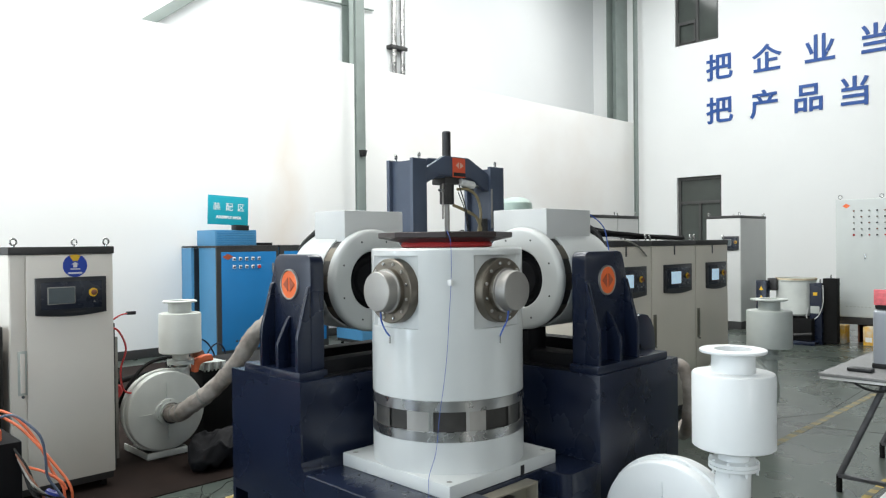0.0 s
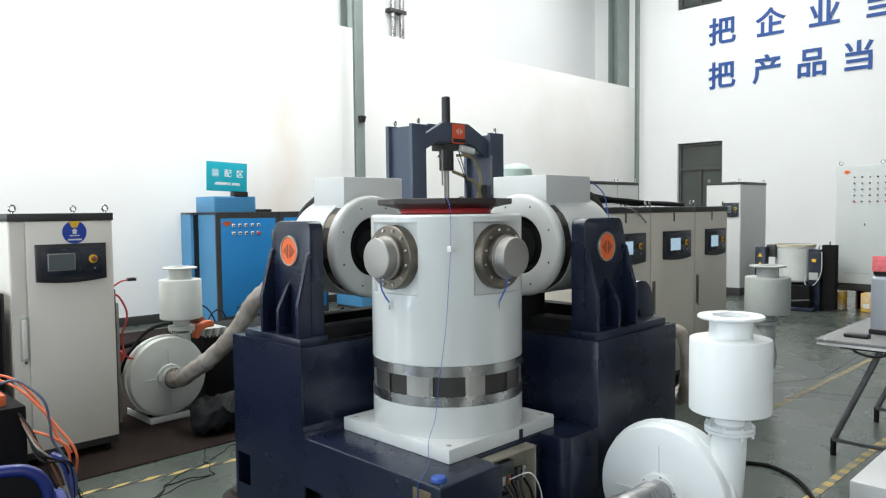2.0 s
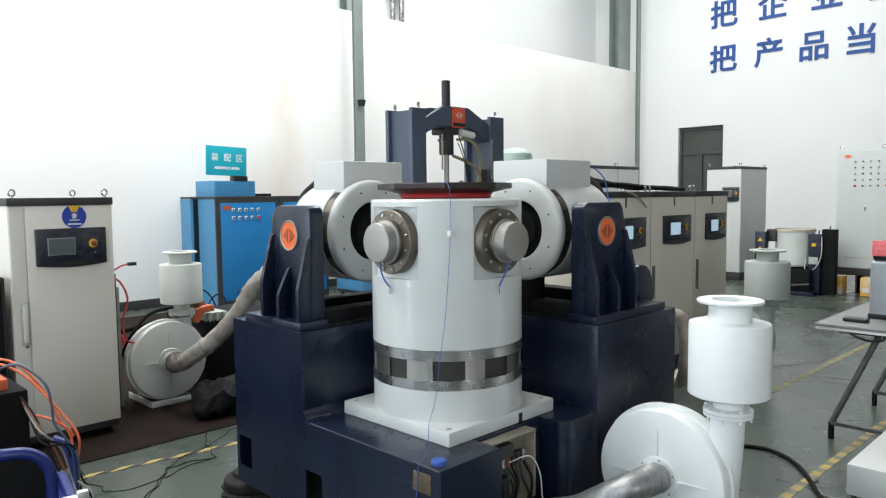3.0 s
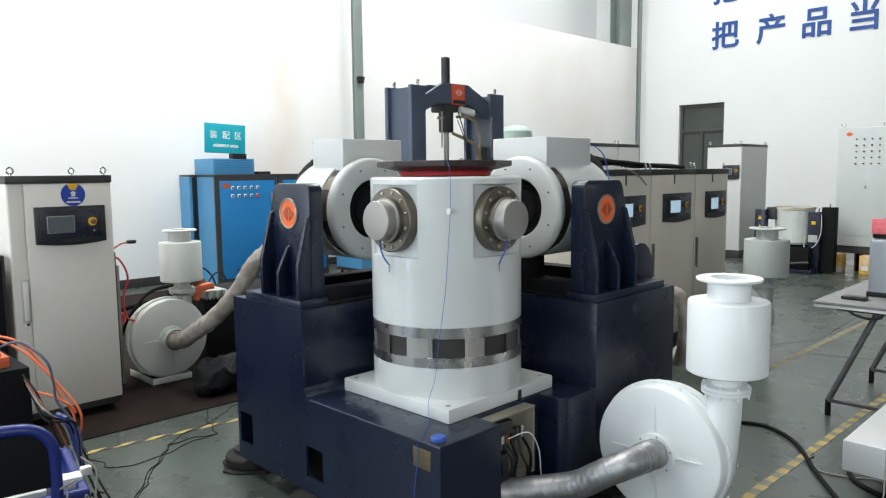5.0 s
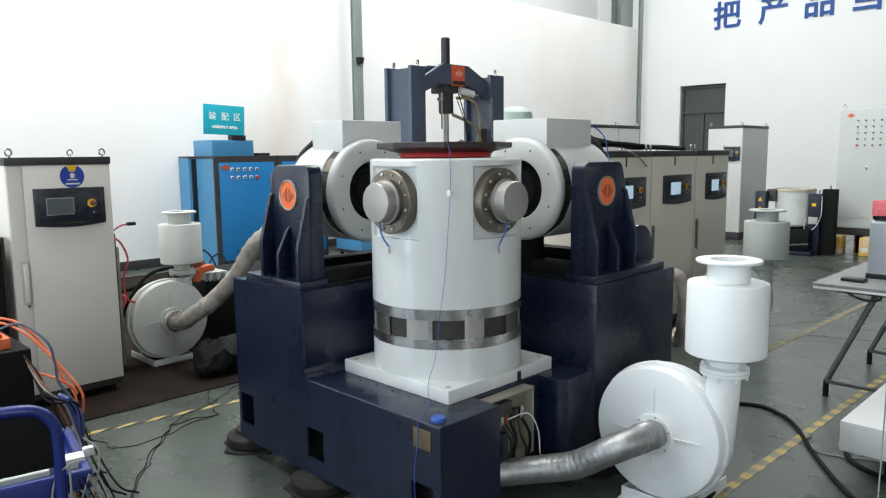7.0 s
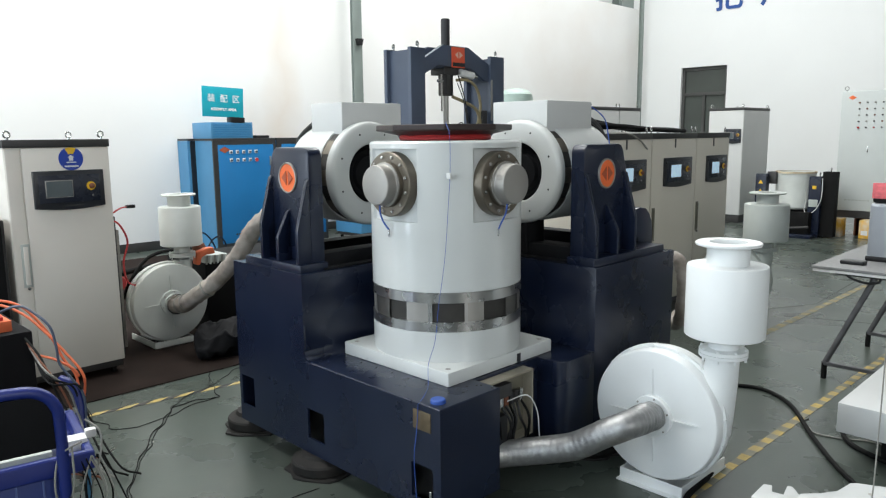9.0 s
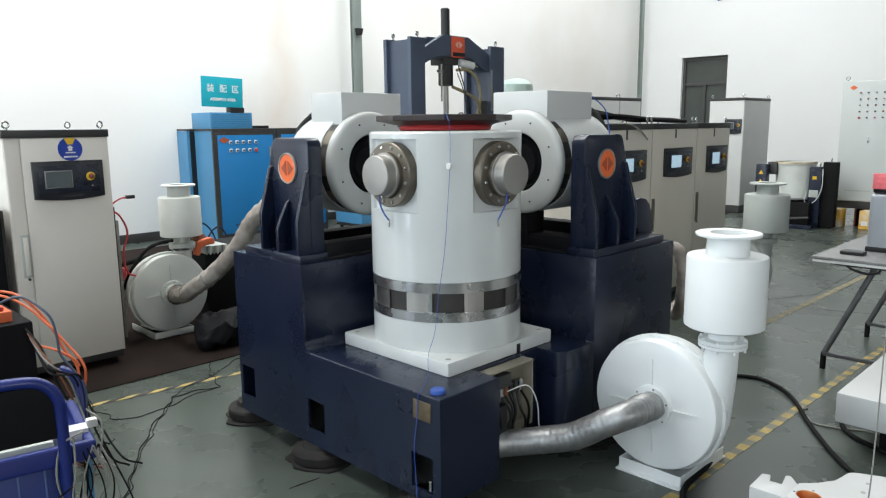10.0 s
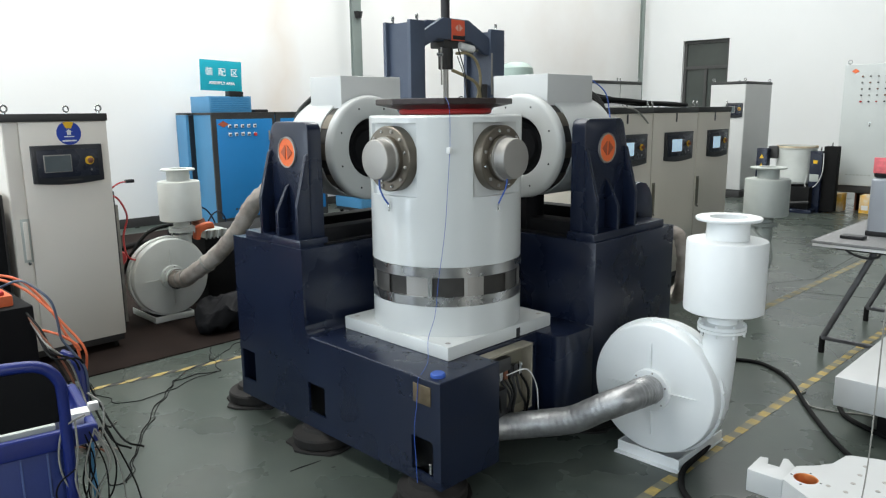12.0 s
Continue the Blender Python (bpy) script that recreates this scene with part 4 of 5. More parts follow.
cab = cabinet("beige electrical cabinet with charcoal top and dark screen, on casters", -1.18, -0.562, 2.57, 3.25, 1.60, PALEBEIGE, (0.140, 0.562, 1.172, 1.405, (0.17, 0.53, 0.30, 0.72)), False, 0.066, stile=0.094)
st = part("round_sticker", lathe([(0, 0.002), (0.073, 0.002), (0.074, 0)], 36, Matrix.Translation((0.378, 0.0, 1.478)) @ pose(0, 0, 0, 90, 0, 0)), PURPLE, cab, "round blue sticker with a yellow top")
part("sticker_top", lathe([(0.03, 0.0025), (0.072, 0.0025)], 8, Matrix.Translation((0.378, 0.0, 1.478)) @ pose(0, 0, 0, 90, 0, 0), None, 62, 118), YELLOW, st)
b = slab([(-0.012, -0.014), (0.012, -0.014), (0.012, 0.006), (0.021, 0.006), (0, 0.022), (-0.021, 0.006), (-0.012, 0.006)], 0.001, Matrix.Translation((0.378, -0.0022, 1.480)) @ XZ)
part("sticker_arrow", b, PAPER, st)
part("sticker_bar", box(0.348, 0.408, -0.0032, -0.0022, 1.452, 1.459), PAPER, st)
part("sticker_bar", box(0.336, 0.420, -0.0032, -0.0022, 1.425, 1.435), PAPER, st)

for i, (x0, x1, u) in enumerate(((2.40, 3.215, 0.05), (3.22, 4.035, 0.05), (4.04, 4.74, 0.05))):
    w = x1 - x0
    c = cabinet("beige power amplifier cabinet with a lit touch screen", x0, x1, 0.72, 1.52, 1.60, BEIGE, (0.20, 0.20 + (0.50 if i < 2 else 0.42), 1.14, 1.385, (0.20, 0.56, 0.30, 0.74)), True, u, group="amplifier cabinets")
    part("vent_slit", box(w * 0.5 - 0.012, w * 0.5 + 0.012, -0.003, 0.004, 1.47, 1.548, 0.002), CHARCOAL, c)
wl = cabinet("tall white electrical cabinet beside the glazed door", 0, 0.63, 0, 1.15, 2.03, CABWHITE, (0.33, 0.60, 1.42, 1.66, (0.12, 0.5, 0.3, 0.75)), False, 0.05, 0.14, False)
wl.matrix_world = Matrix.Translation((10.36, 3.56, 0)) @ pose(0, 0, 0, 0, 0, -90)
cabinet("white electrical cabinet with charcoal top", 7.25, 8.05, 4.0, 4.7, 2.02, CABWHITE, None, False, 0.06, 0.14, False, "white cabinets")
cabinet("white electrical cabinet with charcoal top", 8.07, 8.72, 4.0, 4.7, 2.02, CABWHITE, None, False, 0.06, 0.14, False, "white cabinets")
cabinet("pale blue-grey cabinet with a grey top, partly hidden", 4.55, 5.3, 6.35, 7.0, 1.62, BLUESIDE, None, False, 0.06, 0.1, True)

# cables lying on the amplifier cabinets
rng = random.Random(11)
bundle = thing("cable_bundle", "bundle of black cables lying on the cabinet tops", "cable")
for k in range(9):
    o = rng.uniform(-0.09, 0.09)
    part("cable", tube([(2.45 + o, 1.2, 1.60 + 0.02), (2.6, 1.05 + o, 1.64 + 0.01 * k), (3.0, 0.95 + o, 1.65 + 0.012 * rng.random()), (3.4, 1.0 + o, 1.63 + 0.02 * rng.random()), (3.9, 1.05 + o * 1.4, 1.625 + 0.02 * rng.random()), (4.4, 1.1 + o, 1.62)], 0.019, 8, 6), BLACK if k % 3 else SOFTBLACK, bundle)
loose = part("loose_cable", tube([(2.75, 0.85, 1.605), (2.78, 0.70, 1.60), (2.95, 0.69, 1.55), (3.1, 0.70, 1.47)], 0.007, 8, 6), GREYCABLE)
tagged(loose, "loose grey cable hanging over a cabinet front", "cable")

# blue cabinets with the area sign on top
for i, (x0, x1) in enumerate(((2.50, 3.50), (3.53, 4.40))):
    c = thing("electrical_cabinet", "blue electrical cabinet in a dark steel frame" + (", its side door ajar" if i == 0 else ""), "cabinet", Matrix.Translation((x0, 7.01, 0)), "blue cabinets")
    w, d, h = x1 - x0, 0.87, 1.56
    fr = pierced(0, w, 0.0, h, [(0.07, w - 0.04, 0.10, h - 0.06)], 0.03, Matrix.Translation((0, 0.03, 0)) @ XZ)
    part("frame", fr, CHARCOAL, c)
    part("top", box(0, w, 0.0, d, h, h + 0.03, 0.004), CHARCOAL, c)
    dr = part("door", box(0.072, w - 0.042, -0.004, 0.028, 0.102, h - 0.062, 0.005), BLUECAB, c, "bright blue door")
    part("body", box(0.01, w - 0.005, 0.032, 0.55, 0.03, h - 0.002), BLUESIDE, c, "lighter blue side panel")
    out = 0.10 if i == 0 else -0.01
    part("body_rear", box(-out, w - 0.005, 0.562, d, 0.03, h - 0.002), BLUESIDE, c)
    # Black sheet stands in for the shade in the gap between side panels.
    part("gap_shade", box(-0.06 if i == 0 else 0.06, w - 0.01, 0.545, 0.566, 0.03, h - 0.004), BLACK, c)
    if i == 0:
        part("top", box(-out, -0.001, 0.545, d, h, h + 0.03, 0.004), CHARCOAL, c)
    part("handle", box(w - 0.115, w - 0.09, -0.016, -0.003, h * 0.76, h * 0.85, 0.003), SATIN, dr)
    if i == 0:
        mk = bmesh.new()
        slab([(0.085, 1.43), (0.17, 1.475), (0.255, 1.43), (0.17, 1.385)], 0.003, Matrix.Translation((0, -0.004, 0)) @ XZ, bm=mk)
        part("maker_mark", mk, BADGEINK, dr)
        for r in range(2):
            for k in range(5):
                bt = part("button_ring", box(0.243 + 0.10 * k, 0.292 + 0.10 * k, -0.008, -0.003, 1.375 - r * 0.115, 1.424 - r * 0.115, 0.002), PAPER, dr)
                part("button", rod((0.2675 + 0.10 * k, -0.02, 1.396 - r * 0.115), (0.2675 + 0.10 * k, -0.007, 1.396 - r * 0.115), 0.016 if (r, k) != (1, 4) else 0.026, 14), NAVY2 if (r, k) != (1, 4) else RED, bt)
        for k in range(7):
            part("small_text_bar", box(0.28 + k * 0.045, 0.312 + k * 0.045, -0.006, -0.003, 0.21, 0.235), CHARCOAL, dr)
ub = thing("blue_steel_box", "perforated blue steel box on the blue cabinet", "box", Matrix.Translation((2.53, 7.10, 1.59)))
part("shell", box(0, 0.655, 0.0, 0.55, 0, 0.225, 0.004), BLUESIDE, ub)
for r in range(8):
    part("louvre", box(0.03, 0.625, -0.005, 0.003, 0.02 + r * 0.025, 0.032 + r * 0.025, 0.002), MESHBLUE, ub)
sg = thing("area_sign", "teal assembly-area sign with white lettering on a black foot", "sign", Matrix.Translation((2.445, 7.16, 1.815)) @ pose(0, 0, 0, 0, 2, 0))
part("board", box(0, 0.63, -0.008, 0.008, 0.085, 0.50, 0.003), TEAL, sg)
part("foot", box(0.40, 0.62, -0.06, 0.06, 0.0, 0.088, 0.006), BLACK, sg)
for ch, u in zip("装配区", (0.132, 0.325, 0.512)):
    lettering("lettering", ch, 0.118, Matrix.Translation((u, -0.0085, 0.335)) @ XZ, SIGNWHITE, sg, "", 0.002, 0.0008)
lettering("lettering", "ASSEMBLY AREA", 0.054, Matrix.Translation((0.32, -0.0085, 0.19)) @ XZ, SIGNWHITE, sg, "", 0.002, 0.002)
tagged(part("black_case", box(3.30, 3.52, 7.2, 7.45, 1.59, 1.63, 0.012), BLACK), "flat black case lying on the blue cabinet", "case")
tank = thing("plastic_tank", "hazy greenish plastic tank with a domed top", "tank", Matrix.Translation((3.85, 2.72, 0)))
part("shell", lathe([(0, 0.0), (0.18, 0.0), (0.187, 0.02), (0.187, 1.90), (0.184, 1.97), (0.175, 2.03), (0.13, 2.075), (0.06, 2.095), (0.0, 2.10)], 40), GREENTANK, tank)


# ---- blowers ----
def blower(label, m, paint, sx, z_off=0.0, big=1.0):
    """Disc-shaped fan on a folded base, a riser at one side and a flanged silencer drum on it. Its inlet faces -y."""
    f = thing("blower", label, "blower", m, "blowers")
    R, zc = 0.312, 0.350
    face = Matrix.Translation((0, 0, zc)) @ pose(0, 0, 0, 90, 0, 0)
    hs = part("housing", lathe([(0, 0.003), (0.085, 0.003), (0.284, 0.002), (0.292, -0.001), (0.297, -0.008), (0.299, -0.03), (0.299, -0.060)], 72, face), paint, f)
    part("rim", lathe([(0.298, -0.054), (0.311, -0.054), (R, -0.056), (R, -0.066), (0.304, -0.067), (0.304, -0.070), (R, -0.071), (R, -0.083), (0.298, -0.085), (0.294, -0.15), (0.27, -0.175), (0.0, -0.18)], 72, face), paint, hs)
    for k in range(16):
        a = radians(22.5 * k + 8)
        part("rim_bolt", rod((0, 0, -0.092), (0, 0, -0.046), 0.006, 8, None, 0.001), paint, hs).matrix_basis = face @ Matrix.Translation((0.3065 * math.cos(a), 0.3065 * math.sin(a), 0))
    for k in range(4):
        r = part("stiffening_rib", slab([(0.088, 0.0), (0.22, 0.0055), (0.21, 0.011), (0.088, 0.015)], 0.004, pose(0, 0, 0, 90, 0, 0) @ Matrix.Translation((0, 0, -0.002))), paint, hs)
        r.matrix_basis = face @ pose(0, 0, 0, 0, 0, 90 * k + 2)
    il = part("inlet_flange", lathe([(0.058, 0.052), (0.067, 0.052), (0.069, 0.026), (0.092, 0.025), (0.095, 0.022), (0.096, -0.002)], 48, face), paint, f)
    for k in range(6):
        a = radians(60 * k + 20)
        part("flange_bolt", lathe([(0, 0.004), (0.004, 0.004), (0.005, 0.0)], 8, face @ Matrix.Translation((0.084 * math.cos(a), 0.084 * math.sin(a), 0.025))), SATIN, il)
    part("motor", rod((0, 0.175, zc), (0, 0.42, zc), 0.13, 32, None, 0.02), paint, f)
    part("motor_stand", box(-0.10, 0.10, 0.2, 0.40, 0.03, zc - 0.08, 0.005), paint, f)
    base = box(-0.162, 0.158, -0.03, 0.44, 0.0, 0.008, 0.001)
    part("base_sheet", base, paint, f)
    part("base_flange", box(-0.157, 0.153, -0.006, 0.0, 0.006, 0.055, 0.001), paint, f)
    part("base_flange", box(-0.157, -0.150, 0.0, 0.43, 0.006, 0.055, 0.001), paint, f)
    part("base_flange", box(0.146, 0.153, 0.0, 0.43, 0.006, 0.055, 0.001), paint, f)
    # riser: a duct that leaves the fan tangentially and narrows upwards
    rs = lathe([(0.078, 0.30), (0.078, 0.40), (0.074, 0.56), (0.068, 0.655)], 36, Matrix.Translation((sx, 0.11, 0)))
    for v in rs.verts:
        v.co.x += (v.co.z - 0.655) * 0.09
    part("riser", rs, paint, f)
    zf = 0.652 + z_off
    fl = part("riser_flange", lathe([(0.06, zf), (0.098, zf + 0.008), (0.100, zf + 0.010), (0.100, zf + 0.022), (0.094, zf + 0.0225), (0.094, zf + 0.0245), (0.100, zf + 0.025), (0.100, zf + 0.038), (0.098, zf + 0.040), (0.06, zf + 0.045)], 48, Matrix.Translation((sx, 0.11, 0))), paint, f)
    for k in range(8):
        a = radians(45 * k + 10)
        part("flange_bolt", rod((sx + 0.092 * math.cos(a), 0.11 + 0.092 * math.sin(a), zf - 0.008), (sx + 0.092 * math.cos(a), 0.11 + 0.092 * math.sin(a), zf + 0.048), 0.006, 8), paint, fl)
    z0 = zf + 0.045
    r = 0.178 * big
    part("silencer", lathe([(0.062, z0 - 0.004), (0.062, z0 + 0.05), (r - 0.008, z0 + 0.052), (r, z0 + 0.058), (r, z0 + 0.35), (r - 0.004, z0 + 0.358), (r - 0.012, z0 + 0.36), (0.088, z0 + 0.362), (0.086, z0 + 0.366), (0.086, z0 + 0.44), (0.14 * big, z0 + 0.441), (0.144 * big, z0 + 0.445), (0.144 * big, z0 + 0.452), (0.14 * big, z0 + 0.455), (0.075, z0 + 0.455), (0.074, z0 + 0.25), (0, z0 + 0.24)], 64, Matrix.Translation((sx, 0.11, 0))), paint, f, "flanged silencer drum")
    return f


blower("white disc-shaped blower with a flanged silencer drum, ribbed duct attached", Matrix.Translation((0.43, -0.87, 0)) @ pose(0, 0, 0, 0, 0, -90), WHITE, 0.256, -0.003, 0.92)
blower("pale grey blower with a silencer drum, standing on the rubber mat", Matrix.Translation((-0.04, 2.95, 0)), BLOWERGREY, 0.16, 0.018, 0.89)
blower("pale grey blower with a silencer drum near the amplifier cabinets", Matrix.Translation((3.62, 0.16, 0)) @ pose(0, 0, 0, 0, 0, -90), GREYPAINT, 0.225, -0.045, 0.99)
duct = thing("ribbed_duct", "silver ribbed aluminium duct between blower and machine", "duct")
line = [Vector(p) for p in ((0.42, -0.872, 0.352), (0.36, -0.89, 0.368), (0.28, -0.905, 0.388), (0.21, -0.905, 0.392), (0.15, -0.885, 0.385), (0.11, -0.81, 0.34), (0.085, -0.69, 0.26), (0.03, -0.55, 0.215), (-0.06, -0.45, 0.20), (-0.16, -0.38, 0.20))]
fine = smooth_path(line, 60)
run, last = [fine[0]], 0.0
for p, q in zip(fine, fine[1:]):
    last += (q - p).length
    if last > 0.0032:
        run.append(q)
        last = 0.0
b = bmesh.new()
rings, side = [], Vector((0, 0, 1))
for i, p in enumerate(run):
    t = (run[min(i + 1, len(run) - 1)] - run[max(i - 1, 0)]).normalized()
    side = (side - t * side.dot(t)).normalized()
    up = t.cross(side)
    deep = 0.0038 if i < 46 else 0.0038 - 0.0034 * min(1, (i - 46) / 12)
    r = 0.060 + deep * (0, 0.8, 1, 0.4, -0.6, -0.8)[i % 6]
    rings.append([b.verts.new(p + (side * math.cos(k * math.pi / 16) + up * math.sin(k * math.pi / 16)) * r) for k in range(32)])
for p, q in zip(rings, rings[1:]):
    for k in range(32):
        b.faces.new((p[k], p[(k + 1) % 32], q[(k + 1) % 32], q[k]))
for v in b.verts:
    v.co += 0.0022 * noise.noise_vector(v.co * 16.0) + 0.0008 * noise.noise_vector(v.co * 55.0)
part("run", b, DUCT, duct, crease=60)
part("clamp", lathe([(0.060, -0.008), (0.064, -0.008), (0.064, 0.008), (0.060, 0.008)], 32, Matrix.Translation((0.405, -0.877, 0.358)) @ pose(0, 0, 0, 0, -90, 0)), STEEL, duct)
duct2 = thing("grey_duct", "dusty grey flexible duct rising from the blower", "duct")
b = tube([(-0.04, 2.955, 0.35), (-0.045, 2.80, 0.352), (-0.03, 2.63, 0.42), (0.07, 2.40, 0.59), (0.14, 2.20, 0.79), (0.173, 2.0, 1.0), (0.18, 1.7, 1.13), (0.16, 1.4, 1.19), (0.1, 1.05, 1.25)], 0.060, 28, 14, None, 0.02)
for v in b.verts:
    v.co += 0.008 * noise.noise_vector(v.co * 13.0) + 0.008 * noise.noise_vector(v.co * 42.0)
part("run", b, DUSTDUCT, duct2, crease=40)
run2 = smooth_path([(-0.045, 2.80, 0.352), (-0.03, 2.63, 0.42), (0.07, 2.40, 0.59), (0.14, 2.20, 0.79)], 14)
for k in (2, 9, 22):
    part("tape_band", tube([run2[k], run2[k] + (run2[k + 1] - run2[k]).normalized() * 0.014], 0.067, 24, 2), GREYCABLE, duct2)
part("clamp", lathe([(0.07, -0.01), (0.078, -0.01), (0.078, 0.01), (0.07, 0.01)], 28, Matrix.Translation((-0.045, 2.86, 0.35)) @ pose(0, 0, 0, 90, 0, 0)), STEEL, duct2)
duct3 = tagged(part("grey_duct", tube([(1.55, 0.0, 0.6), (1.52, -0.25, 0.78), (1.49, -0.40, 0.88), (1.475, -0.458, 0.82), (1.48, -0.47, 0.70), (1.55, -0.42, 0.5), (1.8, -0.25, 0.40), (2.2, -0.1, 0.37), (3.3, 0.1, 0.36), (3.6, 0.16, 0.35)], 0.037, 20, 8, None, 0.05), DUSTDUCT), "pale grey flexible duct behind the machine", "duct")
mat_ob = tagged(part("rubber_mat", box(-1.6, 2.2, 2.15, 7.3, 0.0, 0.008, 0.003), MAT_RUBBER), "dark brown rubber floor mat under the blower", "mat")


# ---- the far corner by the slogan wall ----
gc = thing("control_cabinet", "tall light grey control cabinet with rows of buttons, raised on blocks", "cabinet", Matrix.Translation((9.86, 1.24, 0)) @ pose(0, 0, 0, 0, 0, -90))
part("body", box(0, 1.25, 0.012, 0.6, 0.39, 2.20, 0.006), LIGHTGREY, gc)
gd = part("door", box(0.01, 1.24, -0.006, 0.014, 0.40, 2.19, 0.005), LIGHTGREY, gc)
part("plinth", box(0.01, 1.24, 0.01, 0.58, 0.28, 0.39, 0.004), CHARCOAL, gc)
for x in (0.06, 0.28, 1.1):
    part("support_block", box(x + 0.24 if x == 0.06 else x, x + 0.36 if x == 0.06 else x + 0.12, 0.08, 0.5, 0.0, 0.28, 0.006), BROWN, gc)
eyebolt(gc, 0.05, 0.06, 2.20, 0, 0.028)
eyebolt(gc, 0.62, 0.06, 2.20, 0, 0.028)
for r in range(5):
    for k in range(8):
        part("button", rod((0.26 + 0.105 * k, -0.022, 2.02 - 0.092 * r), (0.26 + 0.105 * k, -0.005, 2.02 - 0.092 * r), 0.012 if (r, k) != (4, 0) else 0.016, 12), RED if r == 4 and k % 2 == 0 else (BROWN, CHARCOAL, GREYCABLE, CHARCOAL)[(3 * r + k) % 4], gd)
part("maker_mark", slab([(0.10, 2.10), (0.155, 2.135), (0.21, 2.10), (0.155, 2.065)], 0.003, Matrix.Translation((0, -0.006, 0)) @ XZ), ORANGE, gd)
for k in range(7):
    part("small_text_bar", box(0.14 + 0.052 * k, 0.178 + 0.052 * k, -0.008, -0.005, 0.545, 0.565), GREYPAINT, gd)
part("lock", box(0.40, 0.42, -0.014, -0.005, 1.28, 1.36, 0.003), STEEL, gd)
for x, y in ((9.70, 1.27), (9.71, 0.60)):
    cb = thing("carton", "yellow cardboard carton with white print patches, on the floor", "box", Matrix.Translation((x, y, 0)) @ pose(0, 0, 0, 0, 0, -90), "cartons")
    part("box", box(-0.21, 0.21, -0.06, 0.20, 0, 0.272, 0.006), CARTON, cb)
    part("print_patch", box(-0.06, 0.02, -0.0615, -0.058, 0.20, 0.267), PAPER, cb)
    part("print_patch", box(0.06, 0.15, -0.0615, -0.058, 0.03, 0.10), PAPER, cb)
    part("print_patch", box(-0.18, -0.09, -0.0615, -0.058, 0.05, 0.12), PAPER, cb)
    part("tape", box(-0.19, 0.19, 0.05, 0.09, 0.272, 0.2732), PAPER, cb)
vat = thing("round_vat", "cream round vat on a navy steel stand with warning plates", "vat", Matrix.Translation((9.48, 1.70, 0)))
part("bowl", lathe([(0, 0.42), (0.25, 0.42), (0.275, 0.45), (0.285, 0.95), (0.295, 0.955), (0.295, 0.99), (0.27, 0.99), (0.265, 0.5), (0, 0.48)], 56), BLOWERGREY, vat)
part("rim_rust", lathe([(0.293, 0.965), (0.298, 0.965), (0.298, 0.995), (0.272, 0.995)], 56), RUSTRIM, vat)
part("stand", box(-0.33, 0.33, -0.33, 0.33, 0.06, 0.39, 0.008), SOFTBLACK, vat)
part("stand_foot", box(-0.40, 0.40, -0.40, 0.40, 0.0, 0.06, 0.006), NAVY, vat)
p1 = part("post", box(-0.19, -0.05, -0.43, -0.26, 0.0, 0.93, 0.008), NAVY, vat)
part("post_plate", box(-0.193, -0.188, -0.40, -0.27, 0.47, 0.58, 0.001), GREYPAINT, p1)
part("warning_plate", box(-0.1935, -0.1885, -0.37, -0.31, 0.74, 0.79, 0.001), YELLOW, p1)
part("black_panel", box(-0.12, 0.02, -0.62, -0.426, 0.02, 1.0, 0.006), SOFTBLACK, vat)
eyebolt(vat, -0.12, -0.39, 0.93, 0, 0.022)
eyebolt(vat, -0.07, -0.527, 1.0, 0, 0.022)
p2 = part("post", box(-0.40, -0.26, 0.30, 0.46, 0.0, 0.96, 0.008), NAVY, vat)
for z in (0.84, 0.70):
    part("warning_plate", slab([(0.345, z - 0.032), (0.415, z - 0.032), (0.38, z + 0.032)], 0.004, Matrix.Translation((-0.404, 0, 0)) @ YZ), YELLOW, p2)
part("motor_block", box(-0.26, -0.1, 0.2, 0.34, 0.80, 0.99, 0.01), CHARCOAL, vat)
part("cable", tube([(-0.15, -0.435, 0.90), (-0.20, -0.455, 0.80), (-0.205, -0.45, 0.60), (-0.205, -0.38, 0.43), (-0.205, -0.27, 0.36), (-0.205, -0.22, 0.42), (-0.195, -0.24, 0.55)], 0.006, 8, 6), PAPER, vat)
part("rail", rod((-0.40, -0.36, 0.18), (-0.40, 0.3, 0.10), 0.02, 10), CHARCOAL, vat)

# ---- work table ----
tb = thing("work_table", "speckled grey board on dark steel trestle legs", "table")
part("board", box(2.445, 3.95, -1.95, -0.849, 0.742, 0.760, 0.002), BOARD, tb)
part("board_under", box(2.452, 3.95, -1.95, -0.855, 0.724, 0.7415, 0.002), PAPER, tb, "pale board edge")
for x in (2.62, 3.6):
    tr = part("trestle", box(x - 0.03, x + 0.03, -1.85, -0.95, 0.690, 0.723, 0.004), CHARCOAL, tb)
    for yf, yt in ((-0.93, -1.17), (-1.80, -1.56)):
        part("leg", rod((x - 0.05, yf, 0.10), (x, yt, 0.69), 0.019, 14), TRESTLE, tr)
        part("leg_foot", rod((x - 0.05, yf, 0.0), (x - 0.05, yf, 0.11), 0.018, 12), SOFTBLACK, tr)
    part("leg_bar", box(x - 0.07, x - 0.035, -1.80, -0.93, 0.092, 0.115, 0.003), TRESTLE, tr)
    part("leg_plate", slab([(-1.20, 0.68), (-1.53, 0.68), (-1.50, 0.60), (-1.23, 0.60)], 0.006, Matrix.Translation((x - 0.005, 0, 0)) @ YZ), GREYPAINT, tr)
part("hook", tube([(2.5, -1.02, 0.725), (2.5, -1.08, 0.69), (2.5, -1.16, 0.675), (2.5, -1.22, 0.69), (2.5, -1.23, 0.725)], 0.008, 8, 6), BLACK, tb)
